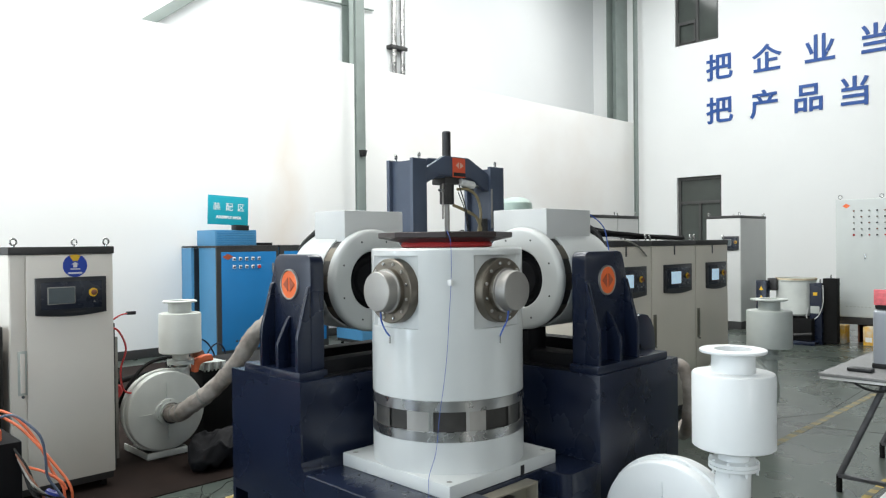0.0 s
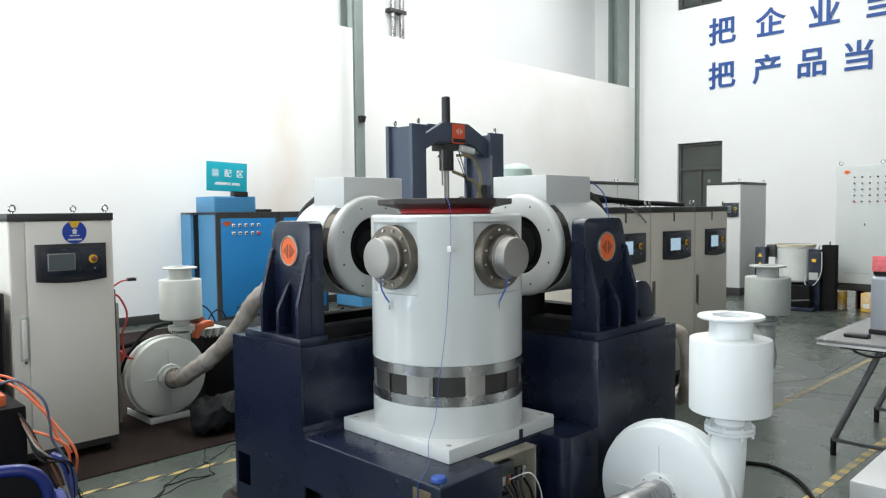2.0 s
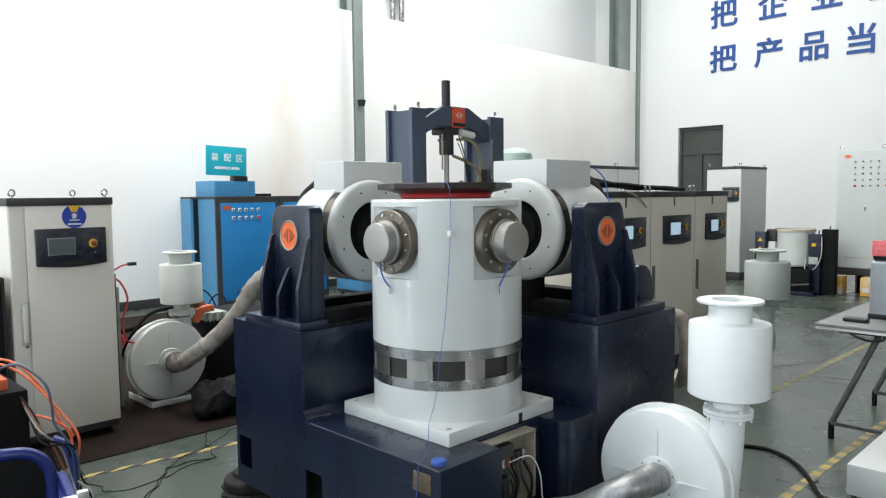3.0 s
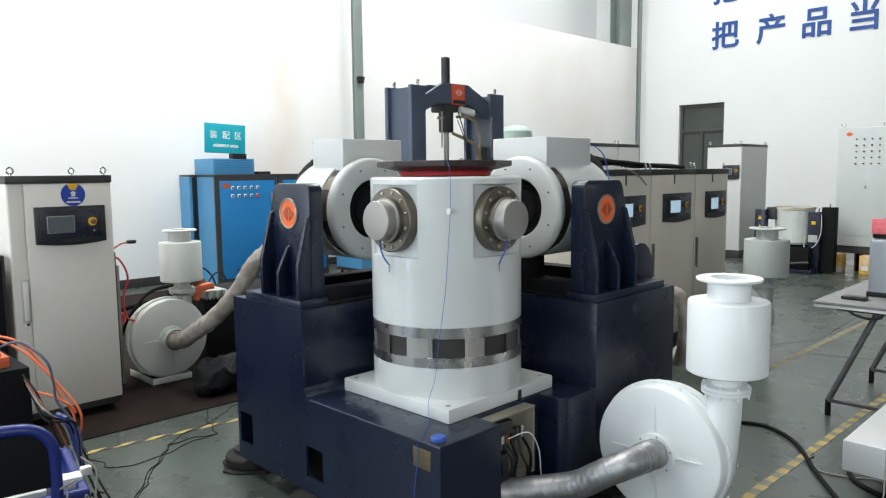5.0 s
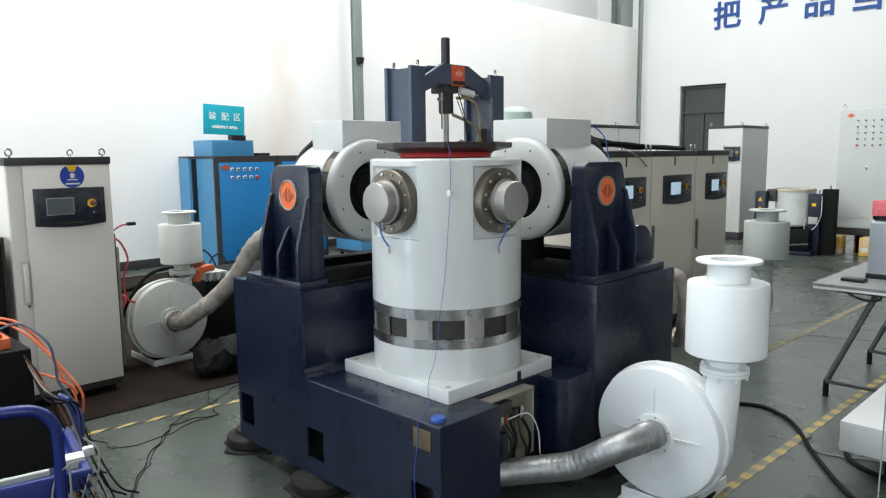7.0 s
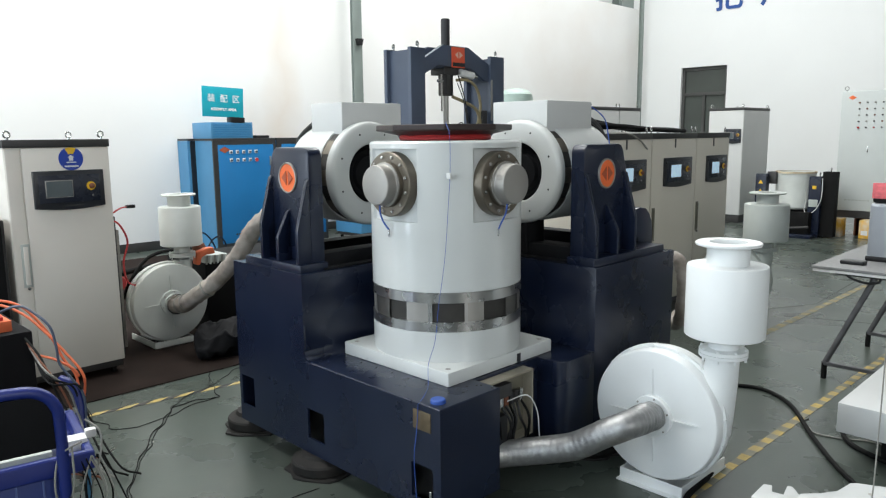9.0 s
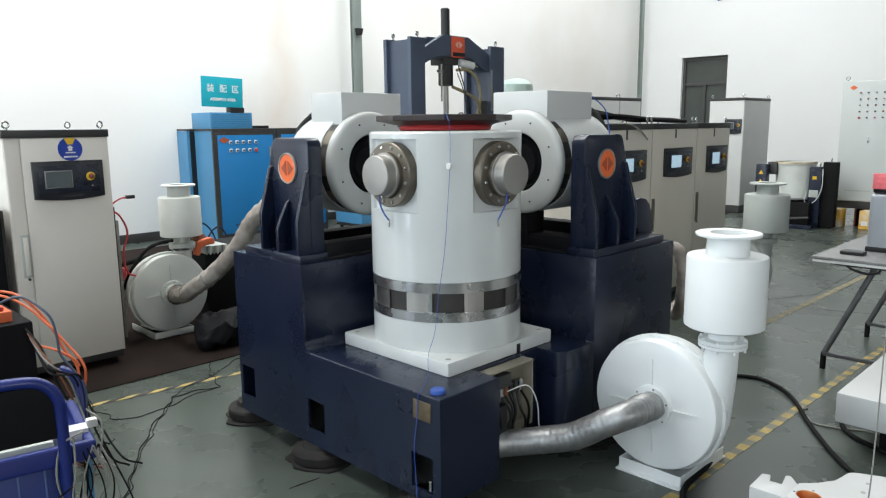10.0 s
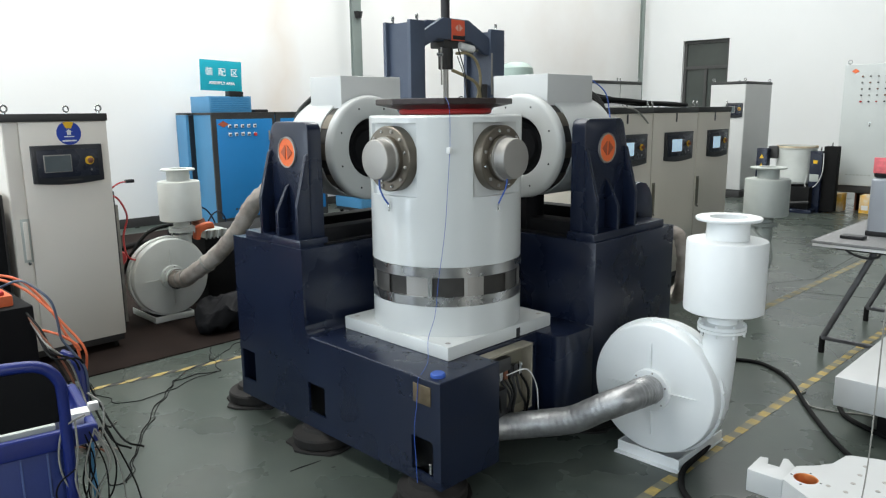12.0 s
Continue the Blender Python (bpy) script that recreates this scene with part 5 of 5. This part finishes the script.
cs = thing("instrument_case", "silver instrument case with black lid on the work table", "case", Matrix.Translation((2.84, -1.49, 0.760)))
part("body", box(0, 0.36, 0, 0.44, 0.0, 0.38, 0.03, 4), CASESILVER, cs)
part("lid", box(0.01, 0.35, 0.01, 0.43, 0.38, 0.50, 0.02, 3), BLACK, cs)
part("rubber_base", box(-0.004, 0.364, -0.004, 0.444, 0.0, 0.035, 0.01), BLACK, cs)
part("sticker", box(-0.004, 0.012, 0.22, 0.43, 0.41, 0.51, 0.004), PINK, cs, "pink and red sticker")
tagged(part("hand_tool", box(2.62, 2.70, -1.10, -0.96, 0.760, 0.785, 0.01, 3), BLACK), "small black hand tool lying on the table", "tool")

# ---- white parts close to the tripod ----
sl = thing("white_machine_bed", "thick white painted steel bed on a dark recessed foot", "machine part")
part("bed", box(1.29, 2.5, -2.5, -1.377, 0.155, 0.305, 0.010), CASTWHITE, sl)
part("foot", box(1.45, 2.4, -2.4, -1.54, 0.0, 0.156, 0.004), SOFTBLACK, sl)


def ahead_outline(points):
    return [plan(*p) for p in points]


fx = thing("white_fixture", "white cast fixture with a bronze bush and bolt holes", "fixture")
fx_z = 0.45
arm_out = ahead_outline([(0.975, 2.158), (1.054, 2.081), (1.135, 2.160), (1.14, 2.222), (1.125, 2.228), (1.085, 2.17), (1.058, 2.192), (1.078, 2.232), (1.054, 2.243)])
part("hook_arm", slab(arm_out, 0.075, Matrix.Translation((0, 0, fx_z - 0.075)), 0.004), CASTWHITE, fx)
body_out = ahead_outline([(1.055, 2.082), (1.085, 1.93), (1.10, 1.55), (1.75, 1.55), (1.75, 2.15), (1.46, 2.188), (1.355, 2.23), (1.335, 2.23), (1.262, 2.178), (1.20, 2.165), (1.137, 2.163)])
hx, hy_ = plan(1.128, 2.083)
ring = [(hx + 0.036 * math.cos(k * math.pi / 16), hy_ + 0.036 * math.sin(k * math.pi / 16)) for k in range(32)]
near = min(range(32), key=lambda k: (ring[k][0] - body_out[0][0]) ** 2 + (ring[k][1] - body_out[0][1]) ** 2)
area = sum(p[0] * q[1] - q[0] * p[1] for p, q in zip(body_out, body_out[1:] + body_out[:1]))
turned = [ring[(near + (-k if area > 0 else k)) % 32] for k in range(33)]
part("body", slab([body_out[0]] + turned + body_out, 0.16, Matrix.Translation((0, 0, fx_z - 0.155))), CASTWHITE, fx)
bush = part("bronze_bush", lathe([(0.033, -0.155), (0.033, 0.002), (0.034, 0.004), (0.0365, 0.0045)], 40, Matrix.Translation((hx, hy_, fx_z))), COPPER, fx)
part("bush_bore", lathe([(0, -0.05), (0.033, -0.05)], 40, Matrix.Translation((hx, hy_, fx_z))), BROWN, bush)
for a, d in ((1.096, 2.111), (1.158, 2.113), (1.158, 2.05), (1.094, 2.048)):
    x, y = plan(a, d)
    part("pin_hole", lathe([(0, 0.0056), (0.0035, 0.0056), (0.004, 0.004)], 10, Matrix.Translation((x, y, fx_z))), CHARCOAL, fx)
for a, d in ((1.173, 2.036), (1.355, 2.153), (1.306, 2.099), (1.256, 2.048), (1.206, 1.999), (1.354, 2.049), (1.304, 2.0), (1.40, 2.10), (1.402, 1.99)):
    x, y = plan(a, d)
    part("bolt_hole", lathe([(0, 0.0056), (0.0035, 0.0056), (0.004, 0.0062), (0.007, 0.0062), (0.008, 0.004)], 14, Matrix.Translation((x, y, fx_z))), SATIN, fx)
px_, py_ = plan(1.42, 1.82)
part("stand", box(px_ - 0.16, px_ + 0.16, py_ - 0.16, py_ + 0.16, 0.0, fx_z - 0.15, 0.01), CASTWHITE, fx)
tagged(part("thin_cable", tube([(-0.215, -1.905, 1.6), (-0.22, -1.9, 1.07), (-0.221, -1.9, 0.84), (-0.222, -1.898, 0.60), (-0.222, -1.89, 0.455)], 0.0022, 6, 6), GREYCABLE), "thin grey cable hanging taut over the white fixture", "cable")

# ---- clutter by the beige cabinet ----
bb = thing("black_equipment_case", "matt black equipment case with an orange device on top", "case", Matrix.Translation((-2.10, 1.50, 0)))
part("body", box(0, 0.70, 0, 0.55, 0.03, 0.668, 0.01), MATTBLACK, bb)
part("foot_frame", box(0.03, 0.67, 0.03, 0.52, 0.0, 0.031), SOFTBLACK, bb)
dv = thing("orange_device", "orange-red device with grey connectors on the black case", "device", Matrix.Translation((-1.80, 1.56, 0.668)))
part("body", box(0, 0.33, 0.0, 0.30, 0, 0.055, 0.008), ORANGECABLE, dv)
part("body_top", box(0.02, 0.30, 0.02, 0.28, 0.055, 0.075, 0.006), RED, dv)
part("connector", box(0.06, 0.20, 0.03, 0.12, 0.075, 0.125, 0.008), GREYPAINT, dv)
part("connector", box(0.17, 0.25, 0.04, 0.12, 0.075, 0.105, 0.006), CHARCOAL, dv)
coil = thing("orange_cable", "coil of orange cable with strands running to the floor", "cable")
rng = random.Random(5)
for k in range(3):
    part("coil", tube([(-1.72 + 0.10 * math.cos(a) + rng.uniform(-0.01, 0.01), 1.68 + 0.09 * math.sin(a), 0.80 + 0.02 * k + 0.006 * math.sin(3 * a)) for a in [j * math.pi / 5 for j in range(11)]], 0.007, 8, 4), ORANGECABLE, coil)
for pts in ([(-1.66, 1.62, 0.85), (-1.54, 1.53, 0.84), (-1.47, 1.47, 0.82), (-1.42, 1.42, 0.77), (-1.36, 1.37, 0.66), (-1.32, 1.33, 0.54), (-1.28, 1.29, 0.44), (-1.29, 1.28, 0.25), (-1.32, 1.25, 0.02)],
            [(-1.70, 1.60, 0.84), (-1.55, 1.48, 0.83), (-1.46, 1.40, 0.78), (-1.39, 1.33, 0.69), (-1.33, 1.27, 0.59), (-1.28, 1.21, 0.49), (-1.275, 1.21, 0.40), (-1.30, 1.24, 0.25), (-1.33, 1.26, 0.02)],
            [(-1.40, 1.40, 0.56), (-1.36, 1.31, 0.55), (-1.30, 1.27, 0.50), (-1.28, 1.26, 0.46)]):
    part("strand", tube(pts, 0.0065, 8, 6), ORANGECABLE, coil)
blue = thing("blue_cable", "dark blue cable hanging from the black case", "cable")
part("strand", tube([(-1.56, 1.52, 0.77), (-1.49, 1.36, 0.83), (-1.44, 1.30, 0.80), (-1.39, 1.25, 0.73), (-1.375, 1.235, 0.63), (-1.37, 1.225, 0.55), (-1.33, 1.19, 0.47), (-1.30, 1.16, 0.40), (-1.30, 1.15, 0.27), (-1.33, 1.12, 0.02)], 0.006, 8, 6), NAVY2, blue)
part("strand", tube([(-1.37, 1.25, 0.47), (-1.33, 1.2, 0.44), (-1.31, 1.18, 0.36), (-1.32, 1.16, 0.2), (-1.34, 1.15, 0.02)], 0.022, 10, 6), BLUEPLASTIC, blue)
green = thing("dark_cable", "tangle of thin dark cables falling to the floor", "cable")
for k in range(5):
    o = 0.025 * k
    part("strand", tube([(-1.46 + o * 0.3, 1.40, 0.66 - o), (-1.45, 1.22 - o, 0.60 - o), (-1.42 + o, 1.15, 0.45), (-1.38 + o, 1.10 + o, 0.3), (-1.38 + o * 1.5, 1.08 - o, 0.08), (-1.34 + o * 2, 1.05 - o, 0.01)], 0.005, 6, 6), (SOFTBLACK, BROWN, GREYCABLE, SOFTBLACK, SOFTBLACK)[k], green)
dc = thing("dark_cabinet", "low dark cabinet standing beside the beige cabinet", "cabinet", Matrix.Translation((-1.965, 2.56, 0)))
part("body", box(0, 0.75, 0.012, 0.5, 0.04, 1.12, 0.01), CHARCOAL, dc)
part("door", box(0.02, 0.73, 0.0, 0.014, 0.08, 1.09, 0.005), MATTBLACK, dc)
part("foot", box(0.03, 0.72, 0.03, 0.47, 0.0, 0.041), SOFTBLACK, dc)
rk = thing("equipment_rack", "narrow dark rack with red leads behind the beige cabinet", "rack", Matrix.Translation((-0.465, 3.02, 0)))
part("body", box(0.0, 0.075, 0.0, 0.4, 0, 1.04, 0.006), CHARCOAL, rk)
part("panel", box(0.09, 0.15, 0.15, 0.4, 0, 0.92, 0.004), GREYCABLE, rk)
part("red_lead", tube([(0.03, 0.02, 1.03), (0.06, -0.02, 1.07), (0.11, -0.03, 1.10), (0.16, -0.03, 1.105)], 0.006, 8, 6), RED, rk)
part("clip", box(0.15, 0.21, -0.05, -0.01, 1.095, 1.12, 0.005), BLACK, rk)
part("red_lead", tube([(0.03, -0.01, 1.02), (0.09, -0.03, 0.98), (0.14, -0.03, 0.85), (0.10, -0.03, 0.70), (0.12, -0.03, 0.55), (0.22, -0.02, 0.50)], 0.007, 8, 6), RED, rk)
hosebk = thing("rubber_hose", "dark rubber hoses behind the grey blower", "hose")
part("hose", tube([(-0.25, 3.35, 0.35), (-0.20, 3.30, 0.50), (-0.05, 3.30, 0.66), (0.15, 3.28, 0.70), (0.4, 3.3, 0.66)], 0.014, 10, 6), SOFTBLACK, hosebk)
part("hose", tube([(-0.3, 3.45, 0.52), (0.0, 3.4, 0.57), (0.3, 3.4, 0.57), (0.6, 3.4, 0.55)], 0.022, 10, 6), SOFTBLACK, hosebk)
tagged(part("red_fitting", rod((-0.32, 3.22, 0.50), (-0.32, 3.34, 0.50), 0.06, 20, None, 0.01), RED), "round red fitting beside the grey blower", "fitting")
strap_line = [(0.205, 0.60), (0.215, 0.70), (0.30, 0.725), (0.36, 0.728), (0.375, 0.675), (0.30, 0.672), (0.258, 0.655), (0.24, 0.595)]
tagged(part("orange_strap", slab(strap_line, 0.07, Matrix.Translation((0, 3.075, 0)) @ XZ, 0.012), ORANGECABLE), "orange strap draped by the blower's riser", "strap")
tagged(part("brown_fitting", lathe([(0, 0), (0.05, 0), (0.056, 0.02), (0.045, 0.05), (0, 0.06)], 20, Matrix.Translation((0.30, 3.14, 0.70))), BROWN), "rusty brown fitting above the orange strap", "fitting")
pal = thing("low_crate", "low dark crate with white printed sheets on top", "crate", Matrix.Translation((0.30, 3.05, 0)))
part("body", box(0, 1.0, 0, 0.7, 0.0, 0.595, 0.01), SOFTBLACK, pal)
part("printed_sheet", box(0.0, 0.20, 0.0, 0.25, 0.595, 0.655, 0.006), GREYPAINT, pal, "creased pale sheet")
for k in range(6):
    part("crease", slab([(0.005 + 0.033 * k, 0.585), (0.015 + 0.033 * k, 0.655), (0.030 + 0.033 * k, 0.655), (0.018 + 0.033 * k, 0.585)], 0.012, Matrix.Translation((0, 0.001, 0)) @ XZ, 0.003), (GREYCABLE, BLOWERGREY)[k % 2], pal)
b = lathe([(0, 0.0), (0.24, 0.0), (0.30, 0.06), (0.31, 0.14), (0.27, 0.22), (0.2, 0.29), (0.1, 0.33), (0, 0.335)], 36, Matrix.Diagonal((1.3, 0.75, 0.75, 1)))
bmesh.ops.subdivide_edges(b, edges=list(b.edges), cuts=2, use_grid_fill=True)
for v in b.verts:
    if v.co.z > 0.01:
        v.co += Vector((1, 1, 0.8)) * 0.06 * noise.noise(v.co * 7.0) + Vector((0, 0, 0.05)) * noise.noise(v.co * 17.0)
bag = tagged(part("black_bag", b, MATTBLACK, crease=180), "slack black rubber hose bag on the mat", "bag")
bag.matrix_world = Matrix.Translation((0.30, 2.50, 0.008))

# blue trolley: tray, bow handle, ribbed side, leads
tx, ty = plan(-1.135, 2.20)
tl = thing("blue_trolley", "blue plastic trolley with a bow handle, tray and ribbed side", "trolley", Matrix.Translation((tx, ty, 0)) @ pose(0, 0, 0, 0, 0, 170))
part("tray", box(0.0, 0.80, -0.42, -0.01, 0.555, 0.575, 0.008), BLUEPLASTIC, tl)
for x0, x1, y0, y1 in ((-0.008, 0.80, -0.025, 0.005), (-0.008, 0.80, -0.44, -0.41), (-0.008, 0.022, -0.42, -0.015)):
    part("tray_rim", box(x0, x1, y0, y1, 0.548, 0.612, 0.012, 3), BLUEPLASTIC, tl)
part("bow_handle", tube([(0.088, 0.027, 0.0), (0.088, 0.027, 0.40), (0.088, 0.027, 0.72), (0.098, 0.027, 0.795), (0.14, 0.027, 0.84), (0.22, 0.027, 0.853), (0.40, 0.027, 0.856), (0.62, 0.027, 0.85), (0.70, 0.027, 0.83), (0.73, 0.027, 0.74), (0.73, 0.027, 0.40), (0.73, 0.027, 0.0)], 0.018, 12, 6), BLUEPLASTIC, tl)
part("back_panel", box(0.10, 0.72, 0.016, 0.034, 0.655, 0.835, 0.006), MATTBLACK, tl, "black panel in the bow")
part("side_panel", box(0.09, 0.73, -0.047, -0.031, 0.05, 0.55, 0.004), LIGHTERBLUE, tl)
for k in range(8):
    part("side_rib", box(0.14 + 0.075 * k, 0.146 + 0.075 * k, -0.033, -0.027, 0.06, 0.545, 0.002), RIBBLUE, tl)
part("lower_shelf", box(0.0, 0.80, -0.42, 0.0, 0.10, 0.125, 0.006), BLUEPLASTIC, tl)
for x in (0.06, 0.74):
    part("rear_leg", box(x - 0.025, x + 0.025, -0.40, -0.36, 0.0, 0.56, 0.008), BLUEPLASTIC, tl)
pb = thing("power_adapter", "white power strip lying on the blue tray", "power strip", Matrix.Translation((tx, ty, 0.576)) @ pose(0, 0, 0, 0, 0, 170))
part("block", box(0.0, 0.15, -0.14, -0.08, 0, 0.05, 0.006), PAPER, pb)
part("plug", box(-0.035, 0.0, -0.15, -0.12, 0.03, 0.06, 0.008), PAPER, pb)
pap = tagged(part("folded_sheet", box(0.11, 0.72, -0.10, -0.03, 0.576, 0.625, 0.004), GREYPAINT), "grey folded sheet lying on the blue tray", "sheet")
pap.matrix_world = Matrix.Translation((tx, ty, 0)) @ pose(0, 0, 0, 0, 0, 170)
leads = thing("grey_lead", "grey leads looping over the trolley's edge", "cable")
for pts in ([(-1.70, -0.06, 0.66), (-1.74, -0.07, 0.655), (-1.765, -0.04, 0.62), (-1.785, -0.05, 0.54), (-1.775, -0.05, 0.46), (-1.74, -0.06, 0.36), (-1.72, -0.05, 0.2), (-1.7, -0.05, 0.01)],
            [(-1.73, -0.06, 0.655), (-1.735, -0.075, 0.62), (-1.735, -0.07, 0.54), (-1.75, -0.07, 0.46), (-1.735, -0.07, 0.36), (-1.71, -0.08, 0.2), (-1.69, -0.08, 0.01)],
            [(-1.66, 0.02, 0.70), (-1.63, -0.02, 0.66), (-1.64, -0.03, 0.58), (-1.67, -0.02, 0.48), (-1.69, -0.01, 0.38), (-1.69, 0.0, 0.2), (-1.66, 0.02, 0.01)]):
    part("strand", tube(pts, 0.0032, 8, 6), GREYCABLE, leads)
dk = thing("dark_lead", "dark leads looping beside the trolley", "cable")
for pts in ([(-1.63, -0.01, 0.60), (-1.60, -0.04, 0.50), (-1.56, -0.06, 0.36), (-1.53, -0.03, 0.2), (-1.50, 0.0, 0.01)],
            [(-1.75, -0.08, 0.50), (-1.80, -0.08, 0.47), (-1.81, -0.08, 0.42), (-1.76, -0.08, 0.38), (-1.71, -0.07, 0.34), (-1.70, -0.05, 0.15), (-1.66, -0.02, 0.01)],
            [(-1.64, 0.0, 0.58), (-1.61, -0.03, 0.46), (-1.64, -0.05, 0.36), (-1.70, -0.05, 0.34), (-1.72, -0.04, 0.42), (-1.70, -0.03, 0.50)]):
    part("strand", tube(pts, 0.003, 6, 6), SOFTBLACK, dk)
tagged(part("light_blue_lead", tube([(-1.675, -0.02, 0.58), (-1.68, -0.02, 0.45), (-1.675, -0.02, 0.33), (-1.67, -0.02, 0.15), (-1.66, 0.0, 0.01)], 0.009, 8, 6), BLUESIDE), "light blue lead hanging from the trolley", "cable")

foot_leads = thing("blue_black_cable", "dark blue cables looping at the blue cabinet's foot", "cable")
for pts in ([(2.15, 6.88, 0.34), (2.23, 6.86, 0.30), (2.30, 6.85, 0.22), (2.36, 6.85, 0.10), (2.37, 6.85, 0.01)], [(2.28, 6.88, 0.12), (2.34, 6.86, 0.21), (2.43, 6.85, 0.245), (2.51, 6.85, 0.16), (2.55, 6.86, 0.01)]):
    part("strand", tube(pts, 0.011, 8, 6), NAVY, foot_leads)

# ---- floor cables and tape ----


def floor_cable(name, points, r, material, label):
    path = smooth_path([(*plan(a, b), r) for a, b in points], 6)
    if r < 0.008:
        path = [p + Vector((noise.noise(p * 9.0), noise.noise(p * 9.0 + Vector((7, 3, 1))), 0)) * 0.035 for p in path]
    return tagged(part(name, tube(path, r, 8, 2), material), label, "cable")


floor_cable("floor_cable", [(1.62, 4.42), (1.86, 4.40), (2.0, 4.31), (2.035, 4.05), (1.94, 3.62), (1.88, 3.28), (1.864, 3.07), (1.85, 2.7), (1.9, 2.3)], 0.012, SOFTBLACK, "thick black cable lying on the floor")
floor_cable("floor_cable", [(1.30, 3.30), (1.236, 3.18), (1.08, 3.0), (1.02, 2.88), (1.0, 2.74), (1.05, 2.5)], 0.014, SOFTBLACK, "thick black cable passing under the blower")
floor_cable("floor_cable", [(2.3, 3.9), (2.10, 3.60), (2.12, 3.35), (2.3, 3.0), (2.6, 2.75)], 0.013, SOFTBLACK, "black cable lying beside the white bed")
floor_cable("thin_wire", [(2.05, 3.9), (1.98, 3.75), (2.02, 3.62), (2.2, 3.55), (2.6, 3.3)], 0.005, GREYCABLE, "thin grey wire curled on the floor")
floor_cable("thin_wire", [(-1.60, 5.0), (-1.63, 4.84), (-1.56, 4.6), (-1.41, 4.33), (-1.45, 4.29), (-1.55, 4.25), (-1.607, 4.185), (-1.63, 4.05), (-1.60, 3.8), (-1.52, 3.34), (-1.45, 3.1), (-1.407, 2.948), (-1.45, 2.9), (-1.5, 2.95)], 0.0028, SOFTBLACK, "thin dark wire snaking over the floor")
floor_cable("thin_wire", [(-1.45, 4.9), (-1.5, 4.6), (-1.62, 4.3), (-1.62, 4.02), (-1.55, 3.6), (-1.5, 3.3), (-1.42, 3.05), (-1.40, 2.93)], 0.0023, SOFTBLACK, "thin dark wire snaking over the floor")
floor_cable("thin_wire", [(-2.2, 4.2), (-1.97, 3.93), (-1.85, 3.83), (-1.72, 3.86), (-1.60, 4.02), (-1.5, 4.2), (-1.42, 4.3)], 0.0023, SOFTBLACK, "thin dark wire snaking over the floor")
tagged(part("debris", slab([plan(-0.70, 3.02), plan(-0.60, 3.10), plan(-0.58, 3.12), plan(-0.66, 3.06)], 0.003), SOFTBLACK), "sliver of dark debris on the floor", "debris")


def hazard_tape(p, q, w, step, mats, lean, label):
    """Striped floor tape: slanted pieces laid end to end."""
    p, q = Vector((*plan(*p), 0)), Vector((*plan(*q), 0))
    d = q - p
    L = d.length
    d.normalize()
    s = Vector((-d.y, d.x, 0))
    t = thing("floor_tape", label, "tape", kind="structure")
    k, rng = 0, random.Random(3)
    while k * step < L:
        a, b = k * step, min((k + 1) * step, L)
        j = [rng.uniform(-0.003, 0.003) for _ in range(4)]
        pts = [p + d * (a - lean) - s * (w / 2 + j[0]), p + d * (b - lean) - s * (w / 2 + j[1]), p + d * (b + lean) + s * (w / 2 + j[2]), p + d * (a + lean) + s * (w / 2 + j[3])]
        part("tape_stripe", slab([(v.x, v.y) for v in pts], 0.0015, Matrix.Translation((0, 0, 0.0005))), mats[k % 2], t, smooth=False)
        k += 1


hazard_tape((-2.35, 3.83), (-0.95, 4.89), 0.042, 0.085, (TAPEYELLOW, TAPEBLACK), 0.035, "yellow and black striped floor tape, twisted")
hazard_tape((0.55, 2.50), (4.6, 6.36), 0.048, 0.07, (TAPEYELLOW, TAPEDIM), 0.0, "worn yellow floor tape")
hazard_tape((2.4, 5.46), (5.6, 8.55), 0.06, 0.09, (TAPEFADED, TAPEDIM), 0.0, "faded floor tape by the table")
jt = thing("floor_joint", "thin dark joints in the epoxy floor", "joint", kind="structure")
for p, q in (((2.0, 5.0), (5.6, 8.7)), ((2.9, 6.42), (3.5, 6.62)), ((3.0, 6.2), (3.6, 5.9)), ((3.5, 6.62), (7.0, 10.4))):
    a, b = Vector(plan(*p)), Vector(plan(*q))
    s = (b - a).orthogonal().normalized() * 0.006
    part("joint", slab([tuple(a + s), tuple(b + s), tuple(b - s), tuple(a - s)], 0.001, Matrix.Translation((0, 0, 0.0003))), CHARCOAL, jt)

# more loose leads tangled beside the trolley
rng = random.Random(21)
tangle = thing("lead_tangle", "tangle of thin grey and black leads beside the trolley", "cable")
for k in range(8):
    x, y = -1.66 + rng.uniform(-0.05, 0.03), -0.03 + rng.uniform(-0.03, 0.04)
    part("strand", tube([(x, y, 0.60), (x + rng.uniform(-0.05, 0.03), y - 0.03, 0.48), (x + rng.uniform(-0.05, 0.05), y - rng.uniform(0, 0.05), 0.36), (x + rng.uniform(-0.04, 0.06), y - 0.02, 0.2), (x + rng.uniform(-0.03, 0.08), y + rng.uniform(-0.03, 0.06), 0.006)], 0.0026, 6, 6), GREYCABLE if k % 2 else SOFTBLACK, tangle)
for k in range(3):
    cx, cy, cz = -1.36 + 0.02 * k, 1.10 - 0.03 * k, 0.05 + 0.03 * k
    part("loop", tube([(cx + 0.10 * math.cos(a), cy + 0.07 * math.sin(a), cz + 0.03 * math.sin(2 * a + k)) for a in [j * math.pi / 5 for j in range(9)]], 0.004, 6, 5), (BROWN, SOFTBLACK, GREYCABLE)[k], tangle)
